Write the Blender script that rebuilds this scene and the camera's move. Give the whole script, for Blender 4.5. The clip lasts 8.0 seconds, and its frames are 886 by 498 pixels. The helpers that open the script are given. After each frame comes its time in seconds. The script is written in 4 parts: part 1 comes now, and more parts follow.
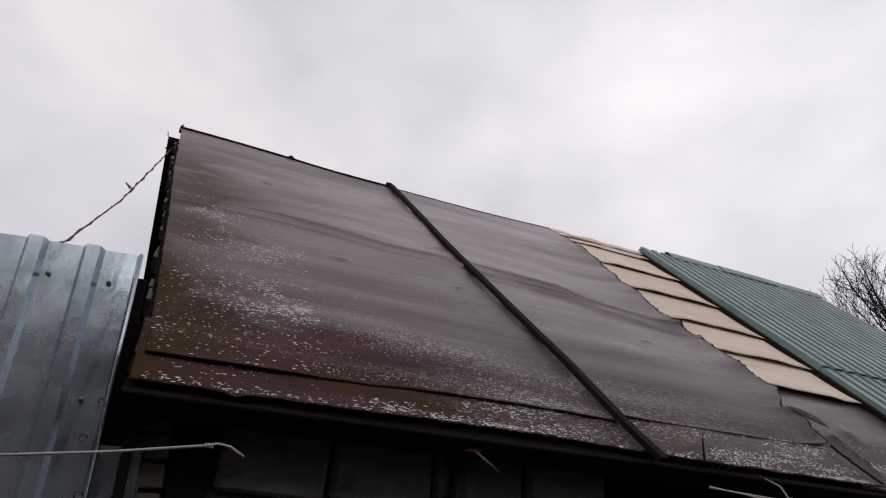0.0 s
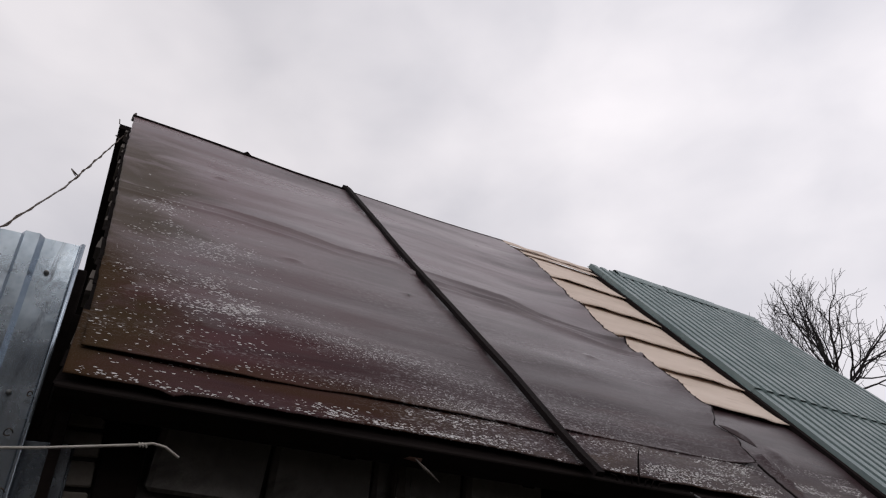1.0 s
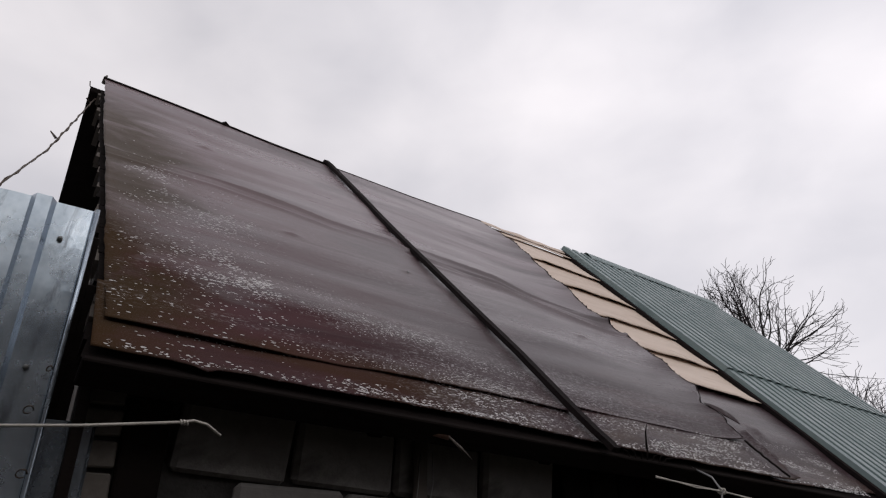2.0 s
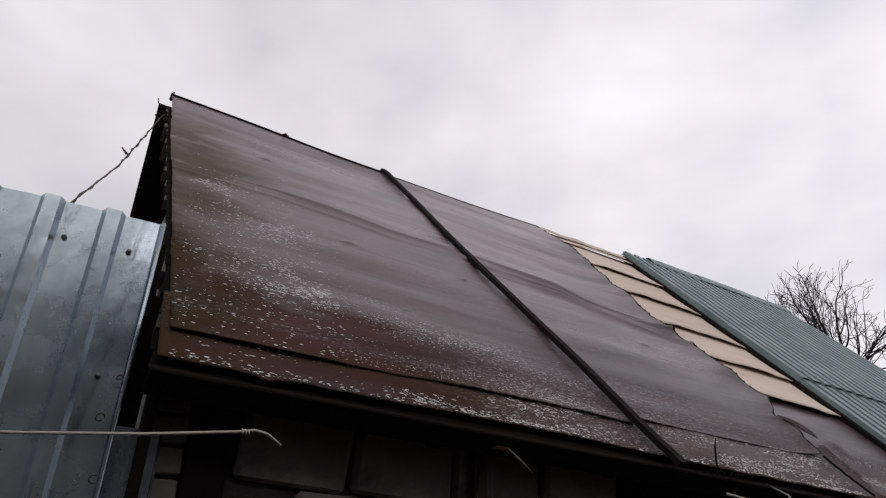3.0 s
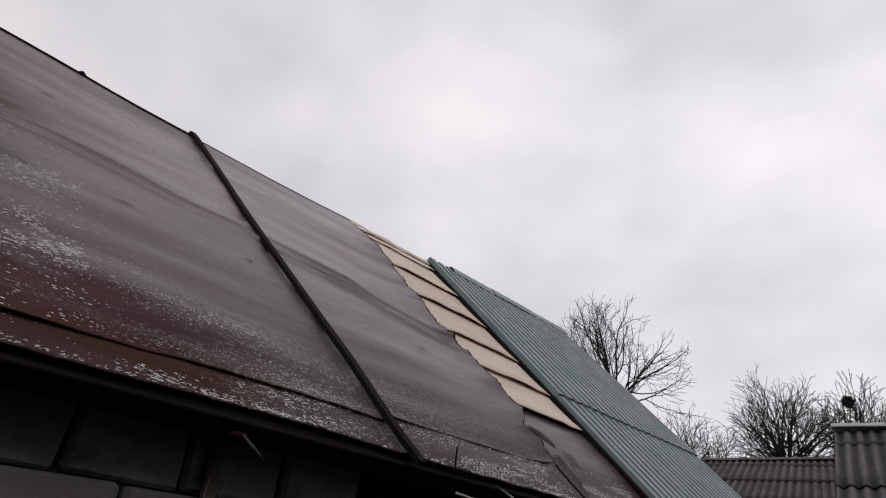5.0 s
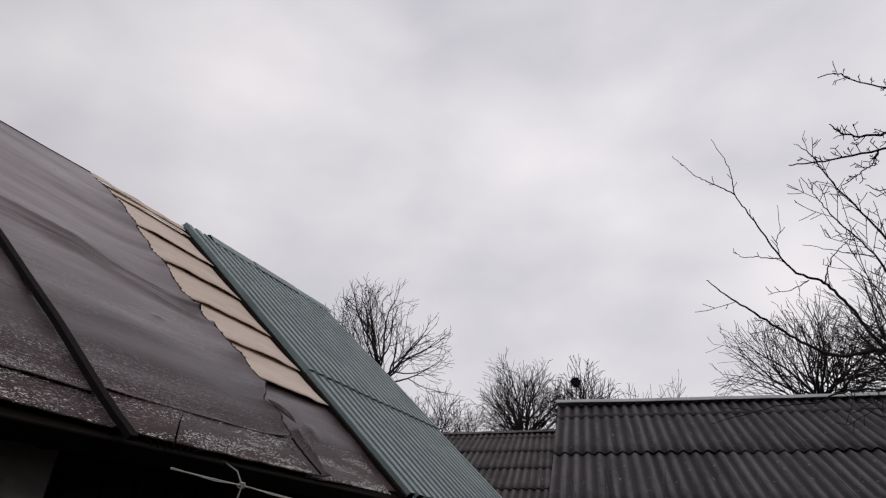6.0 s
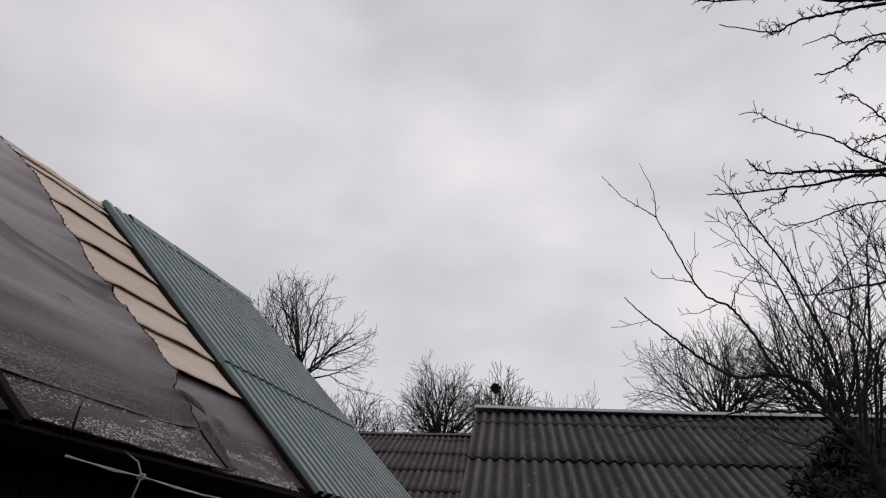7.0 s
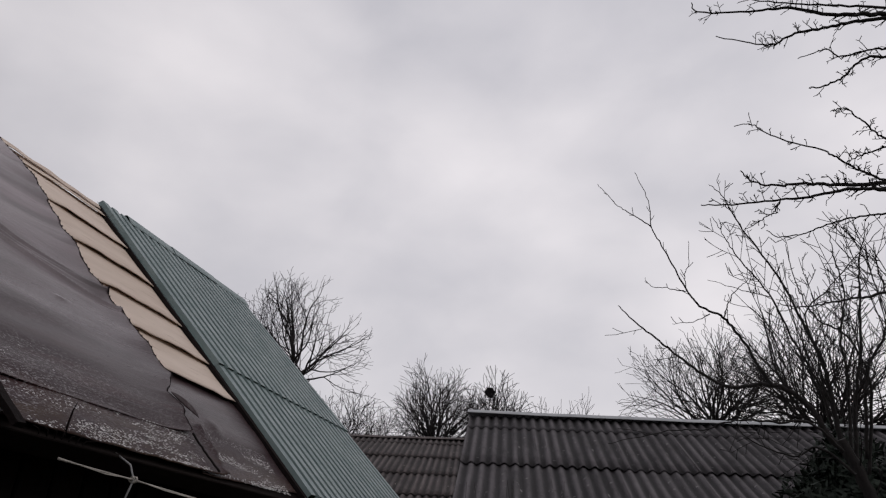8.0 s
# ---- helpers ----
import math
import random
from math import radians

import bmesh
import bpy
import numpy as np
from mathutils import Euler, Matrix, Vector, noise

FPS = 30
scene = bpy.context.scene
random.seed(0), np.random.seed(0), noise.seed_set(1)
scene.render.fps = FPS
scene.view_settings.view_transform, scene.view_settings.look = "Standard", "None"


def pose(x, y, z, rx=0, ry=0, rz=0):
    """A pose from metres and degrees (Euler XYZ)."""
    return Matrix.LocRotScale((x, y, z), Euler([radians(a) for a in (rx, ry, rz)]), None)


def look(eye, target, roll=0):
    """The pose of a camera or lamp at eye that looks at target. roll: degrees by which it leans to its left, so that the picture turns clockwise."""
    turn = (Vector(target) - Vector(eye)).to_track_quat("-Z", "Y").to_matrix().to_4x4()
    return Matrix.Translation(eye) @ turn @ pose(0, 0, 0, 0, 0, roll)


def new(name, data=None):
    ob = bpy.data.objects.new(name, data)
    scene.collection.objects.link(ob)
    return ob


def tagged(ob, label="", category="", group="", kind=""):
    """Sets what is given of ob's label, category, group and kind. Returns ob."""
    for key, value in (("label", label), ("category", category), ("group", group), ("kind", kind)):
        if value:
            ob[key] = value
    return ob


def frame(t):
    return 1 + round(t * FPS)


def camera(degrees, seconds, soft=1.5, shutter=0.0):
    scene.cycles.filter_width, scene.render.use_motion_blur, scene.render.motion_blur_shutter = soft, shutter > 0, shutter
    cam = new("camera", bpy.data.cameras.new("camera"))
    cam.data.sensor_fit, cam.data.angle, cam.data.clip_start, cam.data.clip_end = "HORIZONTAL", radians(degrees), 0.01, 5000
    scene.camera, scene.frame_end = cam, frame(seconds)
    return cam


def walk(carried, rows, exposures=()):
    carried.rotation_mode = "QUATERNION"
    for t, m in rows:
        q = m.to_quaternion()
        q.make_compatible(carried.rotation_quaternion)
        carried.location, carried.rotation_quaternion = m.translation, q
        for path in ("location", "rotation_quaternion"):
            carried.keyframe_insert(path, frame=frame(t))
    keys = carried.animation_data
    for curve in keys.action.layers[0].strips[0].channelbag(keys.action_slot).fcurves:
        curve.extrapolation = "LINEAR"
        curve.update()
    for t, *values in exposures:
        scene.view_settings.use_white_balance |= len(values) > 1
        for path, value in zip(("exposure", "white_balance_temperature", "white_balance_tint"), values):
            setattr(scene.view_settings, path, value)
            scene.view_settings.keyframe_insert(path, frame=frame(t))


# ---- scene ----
cam = camera(69.26, 8.0, soft=1.2)
PATH = [  # seconds, eye, yaw, pitch, roll
    (0.0, 0.000, 0.000, 1.599, 66.80, 26.41, 0.19),
    (0.5, 0.011, 0.010, 1.600, 65.49, 26.47, 0.13),
    (1.0, 0.014, 0.001, 1.600, 62.26, 27.05, 1.34),
    (1.5, -0.063, -0.078, 1.602, 55.02, 26.50, -0.57),
    (2.0, -0.168, -0.213, 1.594, 56.48, 25.53, -0.06),
    (2.2, -0.198, -0.264, 1.610, 62.12, 26.47, 0.84),
    (3.3, -0.151, -0.161, 1.613, 61.37, 25.66, 2.46),
    (3.5, -0.123, -0.137, 1.616, 59.17, 25.41, 2.03),
    (4.0, -0.116, -0.125, 1.622, 55.88, 25.58, 2.26),
    (4.2, -0.121, -0.124, 1.614, 54.47, 25.93, 2.29),
    (5.3, -0.032, -0.036, 1.615, 39.63, 25.32, 2.41),
    (5.5, -0.012, -0.015, 1.606, 34.84, 24.62, 0.87),
    (6.0, 0.038, 0.023, 1.595, 24.02, 24.69, -1.02),
    (6.5, 0.051, 0.015, 1.599, 19.78, 24.66, 0.69),
    (7.0, 0.068, 0.011, 1.594, 17.40, 24.74, 0.66),
    (7.5, 0.071, 0.016, 1.602, 16.43, 25.07, 0.87),
    (8.0, 0.089, -0.017, 1.605, 17.10, 25.01, 1.43),
]


def aim(x, y, z, yaw, pitch, roll):
    """A camera pose from the eye and its yaw, pitch and roll in degrees."""
    a, b = radians(yaw), radians(pitch)
    eye = Vector((x, y, z))
    return look(eye, eye + Vector((-math.sin(a) * math.cos(b), math.cos(a) * math.cos(b), math.sin(b))), roll)


walk(cam, [(t, aim(*r)) for t, *r in PATH],
     exposures=[(0.0, 0.0), (2.0, -0.02), (4.0, 0.03), (5.5, -0.20), (6.5, -0.29), (8.0, -0.35)])

# ---- world and light ----
SUN_UP, SUN_TURN = 40.0, 95.0
world = bpy.data.worlds.new("overcast")
scene.world = world
world.use_nodes = True
wt = world.node_tree
wt.nodes.clear()


def wnode(kind, **inputs):
    n = wt.nodes.new(kind)
    for k, v in inputs.items():
        n.inputs[k].default_value = v
    return n


w_out, w_bg = wnode("ShaderNodeOutputWorld"), wnode("ShaderNodeBackground")
sky = wnode("ShaderNodeTexSky")
sky.sky_type, sky.sun_disc = "NISHITA", False
sky.sun_elevation, sky.sun_rotation = radians(SUN_UP), radians(SUN_TURN)
dim = wnode("ShaderNodeVectorMath")
dim.operation = "SCALE"
dim.inputs[3].default_value = 0.1
wt.links.new(sky.outputs[0], dim.inputs[0])
w_co, w_map = wnode("ShaderNodeTexCoord"), wnode("ShaderNodeMapping", Scale=(1.0, 1.0, 1.7), Rotation=(0.3, 0.2, 0.5))
cl1 = wnode("ShaderNodeTexNoise", Scale=1.8, Detail=3.0, Roughness=0.45, Distortion=0.25)
cl2 = wnode("ShaderNodeTexNoise", Scale=5.0, Detail=4.0, Roughness=0.5, Distortion=0.2)
wt.links.new(w_co.outputs["Generated"], w_map.inputs[0])
wt.links.new(w_map.outputs[0], cl1.inputs[0])
wt.links.new(w_map.outputs[0], cl2.inputs[0])
w_mix = wt.nodes.new("ShaderNodeMath")
w_mix.operation = "MULTIPLY_ADD"
w_mix.inputs[1].default_value = 0.35
wt.links.new(cl2.outputs[0], w_mix.inputs[0])
wt.links.new(cl1.outputs[0], w_mix.inputs[2])
w_ramp = wt.nodes.new("ShaderNodeValToRGB")
w_ramp.color_ramp.elements[0].position, w_ramp.color_ramp.elements[0].color = 0.39, (0.545, 0.542, 0.600, 1)
w_ramp.color_ramp.elements[1].position, w_ramp.color_ramp.elements[1].color = 0.88, (1.0, 0.955, 0.985, 1)
wt.links.new(w_mix.outputs[0], w_ramp.inputs[0])
w_blend = wt.nodes.new("ShaderNodeMixRGB")
w_blend.inputs[0].default_value = 0.93
wt.links.new(dim.outputs[0], w_blend.inputs[1])
wt.links.new(w_ramp.outputs[0], w_blend.inputs[2])
# the cloud cover thins towards the north
w_dir, w_thin, w_lit = wnode("ShaderNodeVectorMath"), wnode("ShaderNodeMapRange"), wnode("ShaderNodeVectorMath")
w_dir.operation, w_lit.operation = "DOT_PRODUCT", "SCALE"
w_dir.inputs[1].default_value = Vector((-0.02, 0.78, 0.62)).normalized()
for k, v in zip((1, 2, 3, 4), (0.50, 1.0, 0.88, 1.13)):
    w_thin.inputs[k].default_value = v
wt.links.new(w_co.outputs["Generated"], w_dir.inputs[0])
wt.links.new(w_dir.outputs["Value"], w_thin.inputs[0])
wt.links.new(w_blend.outputs[0], w_lit.inputs[0])
wt.links.new(w_thin.outputs[0], w_lit.inputs[3])
wt.links.new(w_lit.outputs[0], w_bg.inputs[0])
w_bg.inputs[1].default_value = 1.0
wt.links.new(w_bg.outputs[0], w_out.inputs[0])

sun = new("sun", bpy.data.lights.new("sun", "SUN"))
sun.data.energy, sun.data.angle, sun.data.color = 0.5, radians(40), (1.0, 0.97, 0.93)
sun.matrix_world = pose(0, 0, 20, 90 - SUN_UP, 0, 180 - SUN_TURN)

# ---- materials ----


class Mat:
    """A node material with a Principled shader and short ways to add textures."""

    def __init__(self, name, rough=0.6, metal=0.0, spec=0.5):
        self.m = bpy.data.materials.new(name)
        self.m.use_nodes = True
        self.t = self.m.node_tree
        self.p = self.t.nodes["Principled BSDF"]
        self.p.inputs["Roughness"].default_value = rough
        self.p.inputs["Metallic"].default_value = metal
        self.p.inputs["Specular IOR Level"].default_value = spec
        self.co = self.t.nodes.new("ShaderNodeTexCoord")

    def link(self, a, b):
        self.t.links.new(a, b)

    def noise(self, scale, detail=4.0, rough=0.55, stretch=(1, 1, 1), space="Object", distort=0.0, shift=(0, 0, 0)):
        mp, n = self.t.nodes.new("ShaderNodeMapping"), self.t.nodes.new("ShaderNodeTexNoise")
        mp.inputs["Scale"].default_value, mp.inputs["Location"].default_value = stretch, shift
        n.inputs["Scale"].default_value, n.inputs["Detail"].default_value = scale, detail
        n.inputs["Roughness"].default_value, n.inputs["Distortion"].default_value = rough, distort
        self.link(self.co.outputs[space], mp.inputs[0])
        self.link(mp.outputs[0], n.inputs[0])
        return n.outputs[0]

    def cells(self, scale, stretch=(1, 1, 1), space="Object", feature="F1"):
        mp, n = self.t.nodes.new("ShaderNodeMapping"), self.t.nodes.new("ShaderNodeTexVoronoi")
        mp.inputs["Scale"].default_value, n.inputs["Scale"].default_value, n.feature = stretch, scale, feature
        self.link(self.co.outputs[space], mp.inputs[0])
        self.link(mp.outputs[0], n.inputs[0])
        return n.outputs[0]

    def ramp(self, value, *stops):
        r = self.t.nodes.new("ShaderNodeValToRGB")
        e = r.color_ramp.elements
        while len(e) < len(stops):
            e.new(0.5)
        for el, (at, c) in zip(e, stops):
            el.position, el.color = at, (*c, 1) if len(c) == 3 else c
        self.link(value, r.inputs[0])
        return r.outputs[0]

    def level(self, value, lo, hi, a=0.0, b=1.0):
        r = self.t.nodes.new("ShaderNodeMapRange")
        for k, v in zip((1, 2, 3, 4), (lo, hi, a, b)):
            r.inputs[k].default_value = v
        self.link(value, r.inputs[0])
        return r.outputs[0]

    def math(self, op, a, b):
        n = self.t.nodes.new("ShaderNodeMath")
        n.operation = op
        for i, v in enumerate((a, b)):
            if isinstance(v, (int, float)):
                n.inputs[i].default_value = v
            else:
                self.link(v, n.inputs[i])
        return n.outputs[0]

    def mix(self, f, a, b, mode="MIX"):
        n = self.t.nodes.new("ShaderNodeMixRGB")
        n.blend_type = mode
        for i, v in enumerate((f, a, b)):
            if isinstance(v, (int, float)):
                n.inputs[i].default_value = v
            elif isinstance(v, tuple):
                n.inputs[i].default_value = (*v, 1)
            else:
                self.link(v, n.inputs[i])
        return n.outputs[0]

    def uv(self, axis):
        s = self.t.nodes.new("ShaderNodeSeparateXYZ")
        self.link(self.co.outputs["UV"], s.inputs[0])
        return s.outputs[axis]

    def rand(self):
        return self.t.nodes.new("ShaderNodeObjectInfo").outputs["Random"]

    def done(self, color, rough=None, bump=None, strength=0.3, dist=0.01):
        if isinstance(color, tuple):
            self.p.inputs["Base Color"].default_value = (*color, 1)
        else:
            self.link(color, self.p.inputs["Base Color"])
        if rough is not None:
            self.link(rough, self.p.inputs["Roughness"])
        if bump is not None:
            b = self.t.nodes.new("ShaderNodeBump")
            b.inputs["Strength"].default_value, b.inputs["Distance"].default_value = strength, dist
            self.link(bump, b.inputs["Height"])
            self.link(b.outputs[0], self.p.inputs["Normal"])
        return self.m


def felt_material():
    """Old mineral roofing felt, damp: painted silvery sheen, mauve-brown ground, red and olive stains, pale grit."""
    m = Mat("roofing_felt", 0.5, 0, 0.6)
    streak = m.noise(2.0, 6, 0.62, (0.28, 1.7, 1), "UV", 0.8)
    fine = m.noise(9, 5, 0.65, (0.30, 1.7, 1), "UV", 0.5, (4, 4, 0))
    base = m.ramp(streak, (0.32, (0.036, 0.020, 0.022)), (0.50, (0.066, 0.042, 0.045)), (0.68, (0.105, 0.076, 0.081)))
    base = m.mix(m.math("MULTIPLY", m.level(fine, 0.46, 0.70), 0.45), base, (0.030, 0.019, 0.020))
    # the silvery sheen of the upper half is put into the colour
    sheen_up = m.math("MULTIPLY", m.level(m.uv(1), 0.70, 1.9), m.level(streak, 0.30, 0.58))
    base = m.mix(m.math("MULTIPLY", sheen_up, 0.85), base, (0.192, 0.140, 0.152))
    # pale streaks paint more of that sheen along the folds
    wash = m.math("MULTIPLY", m.level(m.noise(3.4, 5, 0.6, (0.22, 2.0, 1), "UV", 0.6, (2, 8, 0)), 0.50, 0.66), m.level(m.uv(1), 0.25, 1.2))
    base = m.mix(m.math("MULTIPLY", wash, 0.38), base, (0.23, 0.195, 0.203))
    # darker mauve towards the far lower part
    far_low = m.math("MULTIPLY", m.level(m.math("ADD", m.uv(0), m.math("MULTIPLY", streak, 0.8)), 1.4, 2.2), m.level(m.uv(1), 1.3, 0.5))
    base = m.mix(m.math("MULTIPLY", far_low, 0.70), base, (0.036, 0.022, 0.025))
    # red-brown tracts, then olive moss along the verge
    wob = m.math("MULTIPLY", m.math("SUBTRACT", m.noise(1.5, 5, 0.65, (0.6, 1.5, 1), "UV", 0.6, (2, 4, 0)), 0.5), 0.9)
    side = m.math("ADD", m.uv(0), wob)
    red = m.math("MULTIPLY", m.level(side, 1.1, 0.30), m.level(m.noise(2.6, 5, 0.62, (0.35, 1.8, 1), "UV", 0.6, (7, 1, 0)), 0.34, 0.54))
    base = m.mix(m.math("MULTIPLY", red, 0.70), base, (0.092, 0.040, 0.044))
    red2 = m.math("MULTIPLY", m.level(m.noise(2.1, 5, 0.6, (0.30, 1.5, 1), "UV", 0.7, (11, 3, 0)), 0.55, 0.68), m.level(m.uv(1), 1.3, 0.5))
    base = m.mix(m.math("MULTIPLY", red2, 0.6), base, (0.070, 0.032, 0.032))
    moss = m.math("MULTIPLY", m.level(side, 0.27, -0.03), m.level(m.noise(3.6, 5, 0.65, (0.7, 1.0, 1), "UV", 0.6, (1, 7, 0)), 0.26, 0.48))
    moss = m.math("MULTIPLY", moss, m.level(m.uv(1), 2.75, 2.1))
    base = m.mix(m.math("MULTIPLY", moss, 0.80), base, (0.042, 0.028, 0.010))
    rust = m.math("MULTIPLY", m.level(m.uv(1), 0.30, 0.17), m.level(m.noise(2.8, 5, 0.6, (0.5, 2, 1), "UV", 0.5, (9, 2, 0)), 0.40, 0.60))
    base = m.mix(m.math("MULTIPLY", rust, 0.7), base, (0.055, 0.029, 0.014))
    # pale grit in drifts over the lower half
    dash = m.level(m.noise(135, 2.5, 0.6, (0.42, 1, 1), "UV", 1.0), 0.54, 0.62)
    drift = m.level(m.noise(1.7, 6, 0.68, (0.5, 1.6, 1), "UV", 0.9, (3, 1, 0)), 0.42, 0.60)
    far_side = m.math("MULTIPLY", m.level(m.uv(0), 0.0, 0.9, 0.35, 1.0), m.level(m.uv(0), 1.5, 2.3, 1.0, 0.35))
    grit = m.math("MULTIPLY", m.math("MULTIPLY", dash, m.math("MULTIPLY", drift, far_side)), m.level(m.uv(1), 1.45, 0.55, 0.0, 1.0))
    base = m.mix(m.math("MULTIPLY", grit, 0.62), base, (0.46, 0.44, 0.45))
    base = m.mix(m.math("MULTIPLY", m.level(m.noise(380, 2, 0.7, (0.6, 1, 1), "UV"), 0.50, 0.75), 0.13), base, (0.30, 0.29, 0.295))
    dull = m.math("ADD", m.level(streak, 0.35, 0.7, 0.36, 0.24), m.math("MULTIPLY", moss, 0.3))
    relief = m.math("ADD", m.math("MULTIPLY", m.noise(300, 2, 0.6, (1, 1, 1), "UV"), 0.25), m.noise(11, 5, 0.6, (0.25, 1.6, 1), "UV"))
    worn = m.level(m.math("ADD", m.uv(1), m.math("MULTIPLY", streak, 0.5)), 0.55, 1.55, 0.06, 0.80)
    m.link(m.math("SUBTRACT", worn, m.math("MULTIPLY", m.math("MAXIMUM", moss, m.math("MULTIPLY", red, 0.6)), 0.4)), m.p.inputs["Specular IOR Level"])
    return m.done(base, dull, relief, 0.30, 0.010)


def board_material():
    m = Mat("fibreboard", 0.75, 0, 0.3)
    c = m.ramp(m.noise(3.0, 5, 0.6, (0.5, 2, 1), "UV"), (0.3, (0.50, 0.40, 0.325)), (0.55, (0.62, 0.51, 0.43)), (0.75, (0.68, 0.58, 0.50)))
    c = m.mix(0.35, c, m.ramp(m.rand(), (0, (0.52, 0.42, 0.35)), (1, (0.70, 0.59, 0.51))))
    c = m.mix(m.level(m.noise(9, 4, 0.6, (0.3, 3, 1), "UV"), 0.60, 0.78), c, (0.30, 0.22, 0.16))
    return m.done(c, None, m.noise(60, 4, 0.6, (0.3, 1, 1), "UV"), 0.2, 0.004)


def green_material():
    m = Mat("green_metal", 0.45, 0, 0.4)
    c = m.ramp(m.noise(1.4, 5, 0.6, (1, 0.5, 1), "UV"), (0.3, (0.112, 0.158, 0.160)), (0.7, (0.165, 0.215, 0.212)))
    c = m.mix(m.level(m.noise(10, 5, 0.7, (1.5, 0.25, 1), "UV"), 0.50, 0.75), c, (0.20, 0.25, 0.246))
    c = m.mix(m.math("MULTIPLY", m.level(m.noise(26, 4, 0.7, (1, 0.5, 1), "UV"), 0.64, 0.74), 0.5), c, (0.05, 0.06, 0.055))
    return m.done(c, m.level(m.noise(4, 4, 0.6, (1, 1, 1), "UV"), 0.3, 0.7, 0.34, 0.55), m.noise(7, 3, 0.5, (1, 0.4, 1), "UV"), 0.12, 0.01)


def zinc_material():
    m = Mat("galvanised_steel", 0.3, 0.82)
    c = m.ramp(m.noise(3.2, 6, 0.62, (1, 1, 0.5), "Object", 0.8), (0.30, (0.21, 0.26, 0.32)), (0.50, (0.37, 0.43, 0.495)), (0.72, (0.53, 0.59, 0.645)))
    c = m.mix(m.level(m.cells(70), 0.0, 0.9, 0.0, 0.16), c, (0.70, 0.73, 0.76))
    c = m.mix(m.math("MULTIPLY", m.level(m.noise(6, 6, 0.7, (1, 2, 0.6), "Object", 1.2, (4, 2, 1)), 0.58, 0.68), 0.55), c, (0.12, 0.13, 0.15))
    dull = m.level(m.noise(5, 5, 0.6), 0.3, 0.7, 0.17, 0.36)
    return m.done(c, dull, m.noise(6, 4, 0.55, (1, 1, 0.4)), 0.25, 0.02)


def plain_material(name, a, b, scale, rough=0.8, metal=0.0, bump=0.4, stretch=(1, 1, 1), dist=0.01, stain=None, spec=0.4):
    """Two tones by a coarse and a fine noise, with relief."""
    m = Mat(name, rough, metal, spec)
    c = m.ramp(m.noise(scale, 6, 0.62, stretch), (0.3, a), (0.72, b))
    c = m.mix(0.3, c, m.ramp(m.noise(scale * 9, 4, 0.6, stretch), (0.3, a), (0.7, b)))
    c = m.mix(0.25, c, m.ramp(m.rand(), (0, a), (1, b)))
    if stain:
        c = m.mix(m.level(m.noise(scale * 0.6, 6, 0.7, stretch, "Object", 0.7, (5, 3, 2)), 0.52, 0.70), c, stain)
    return m.done(c, None, m.noise(scale * 6, 5, 0.65, stretch), bump, dist)


def slate_material(name="asbestos_slate", tone=(1, 1, 1)):
    m = Mat(name, 0.85, 0, 0.3)
    c = m.ramp(m.noise(1.1, 6, 0.65, (1, 1, 1), "Object", 0.5), (0.30, (0.026, 0.024, 0.026)), (0.55, (0.044, 0.041, 0.044)), (0.75, (0.075, 0.071, 0.075)))
    c = m.mix(m.level(m.noise(5, 6, 0.7, (2.0, 0.25, 1), "UV"), 0.48, 0.72), c, (0.115, 0.108, 0.112))
    # crests pale with wear and painted light, valleys black for the waves' shade
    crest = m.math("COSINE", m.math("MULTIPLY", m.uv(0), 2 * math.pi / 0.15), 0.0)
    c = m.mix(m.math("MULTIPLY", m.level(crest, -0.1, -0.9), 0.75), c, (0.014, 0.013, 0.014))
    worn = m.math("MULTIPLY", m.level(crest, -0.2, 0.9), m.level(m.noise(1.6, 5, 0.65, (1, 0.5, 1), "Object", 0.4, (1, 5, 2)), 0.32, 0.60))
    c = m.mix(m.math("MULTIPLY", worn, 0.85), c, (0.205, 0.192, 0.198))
    c = m.mix(m.math("MULTIPLY", m.level(m.noise(9, 5, 0.7), 0.58, 0.66), 0.7), c, (0.035, 0.034, 0.030))
    c = m.mix(m.math("MULTIPLY", m.level(m.noise(13, 4, 0.7, (1, 0.6, 1), "Object", 0.3, (2, 9, 4)), 0.64, 0.70), 0.8), c, (0.46, 0.45, 0.43))
    c = m.mix(0.22, c, m.ramp(m.rand(), (0, (0.026, 0.024, 0.025)), (1, (0.10, 0.095, 0.095))))
    c = m.mix(1.0, c, tone, "MULTIPLY")
    return m.done(c, None, m.noise(40, 5, 0.6), 0.3, 0.01)


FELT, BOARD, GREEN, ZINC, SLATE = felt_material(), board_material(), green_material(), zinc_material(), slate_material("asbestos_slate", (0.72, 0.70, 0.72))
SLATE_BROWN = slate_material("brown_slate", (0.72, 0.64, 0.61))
BATTEN = plain_material("dark_lath", (0.008, 0.006, 0.006), (0.020, 0.014, 0.014), 9, 0.8, 0, 0.5, spec=0.1)
TIMBER = plain_material("weathered_timber", (0.050, 0.042, 0.036), (0.13, 0.11, 0.095), 5, 0.85, 0, 0.5, (1, 0.2, 1))
# near black, so the parts under the roof carry their shade in the colour
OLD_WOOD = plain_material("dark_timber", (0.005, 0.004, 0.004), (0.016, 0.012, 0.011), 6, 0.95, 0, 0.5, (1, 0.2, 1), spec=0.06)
RUSTY = plain_material("rusty_pole", (0.06, 0.028, 0.020), (0.13, 0.065, 0.045), 9, 0.8, 0, 0.5)
BLOCK = plain_material("cinder_block", (0.13, 0.121, 0.115), (0.23, 0.216, 0.205), 4, 0.95, 0, 0.6, stain=(0.07, 0.065, 0.06), spec=0.2)
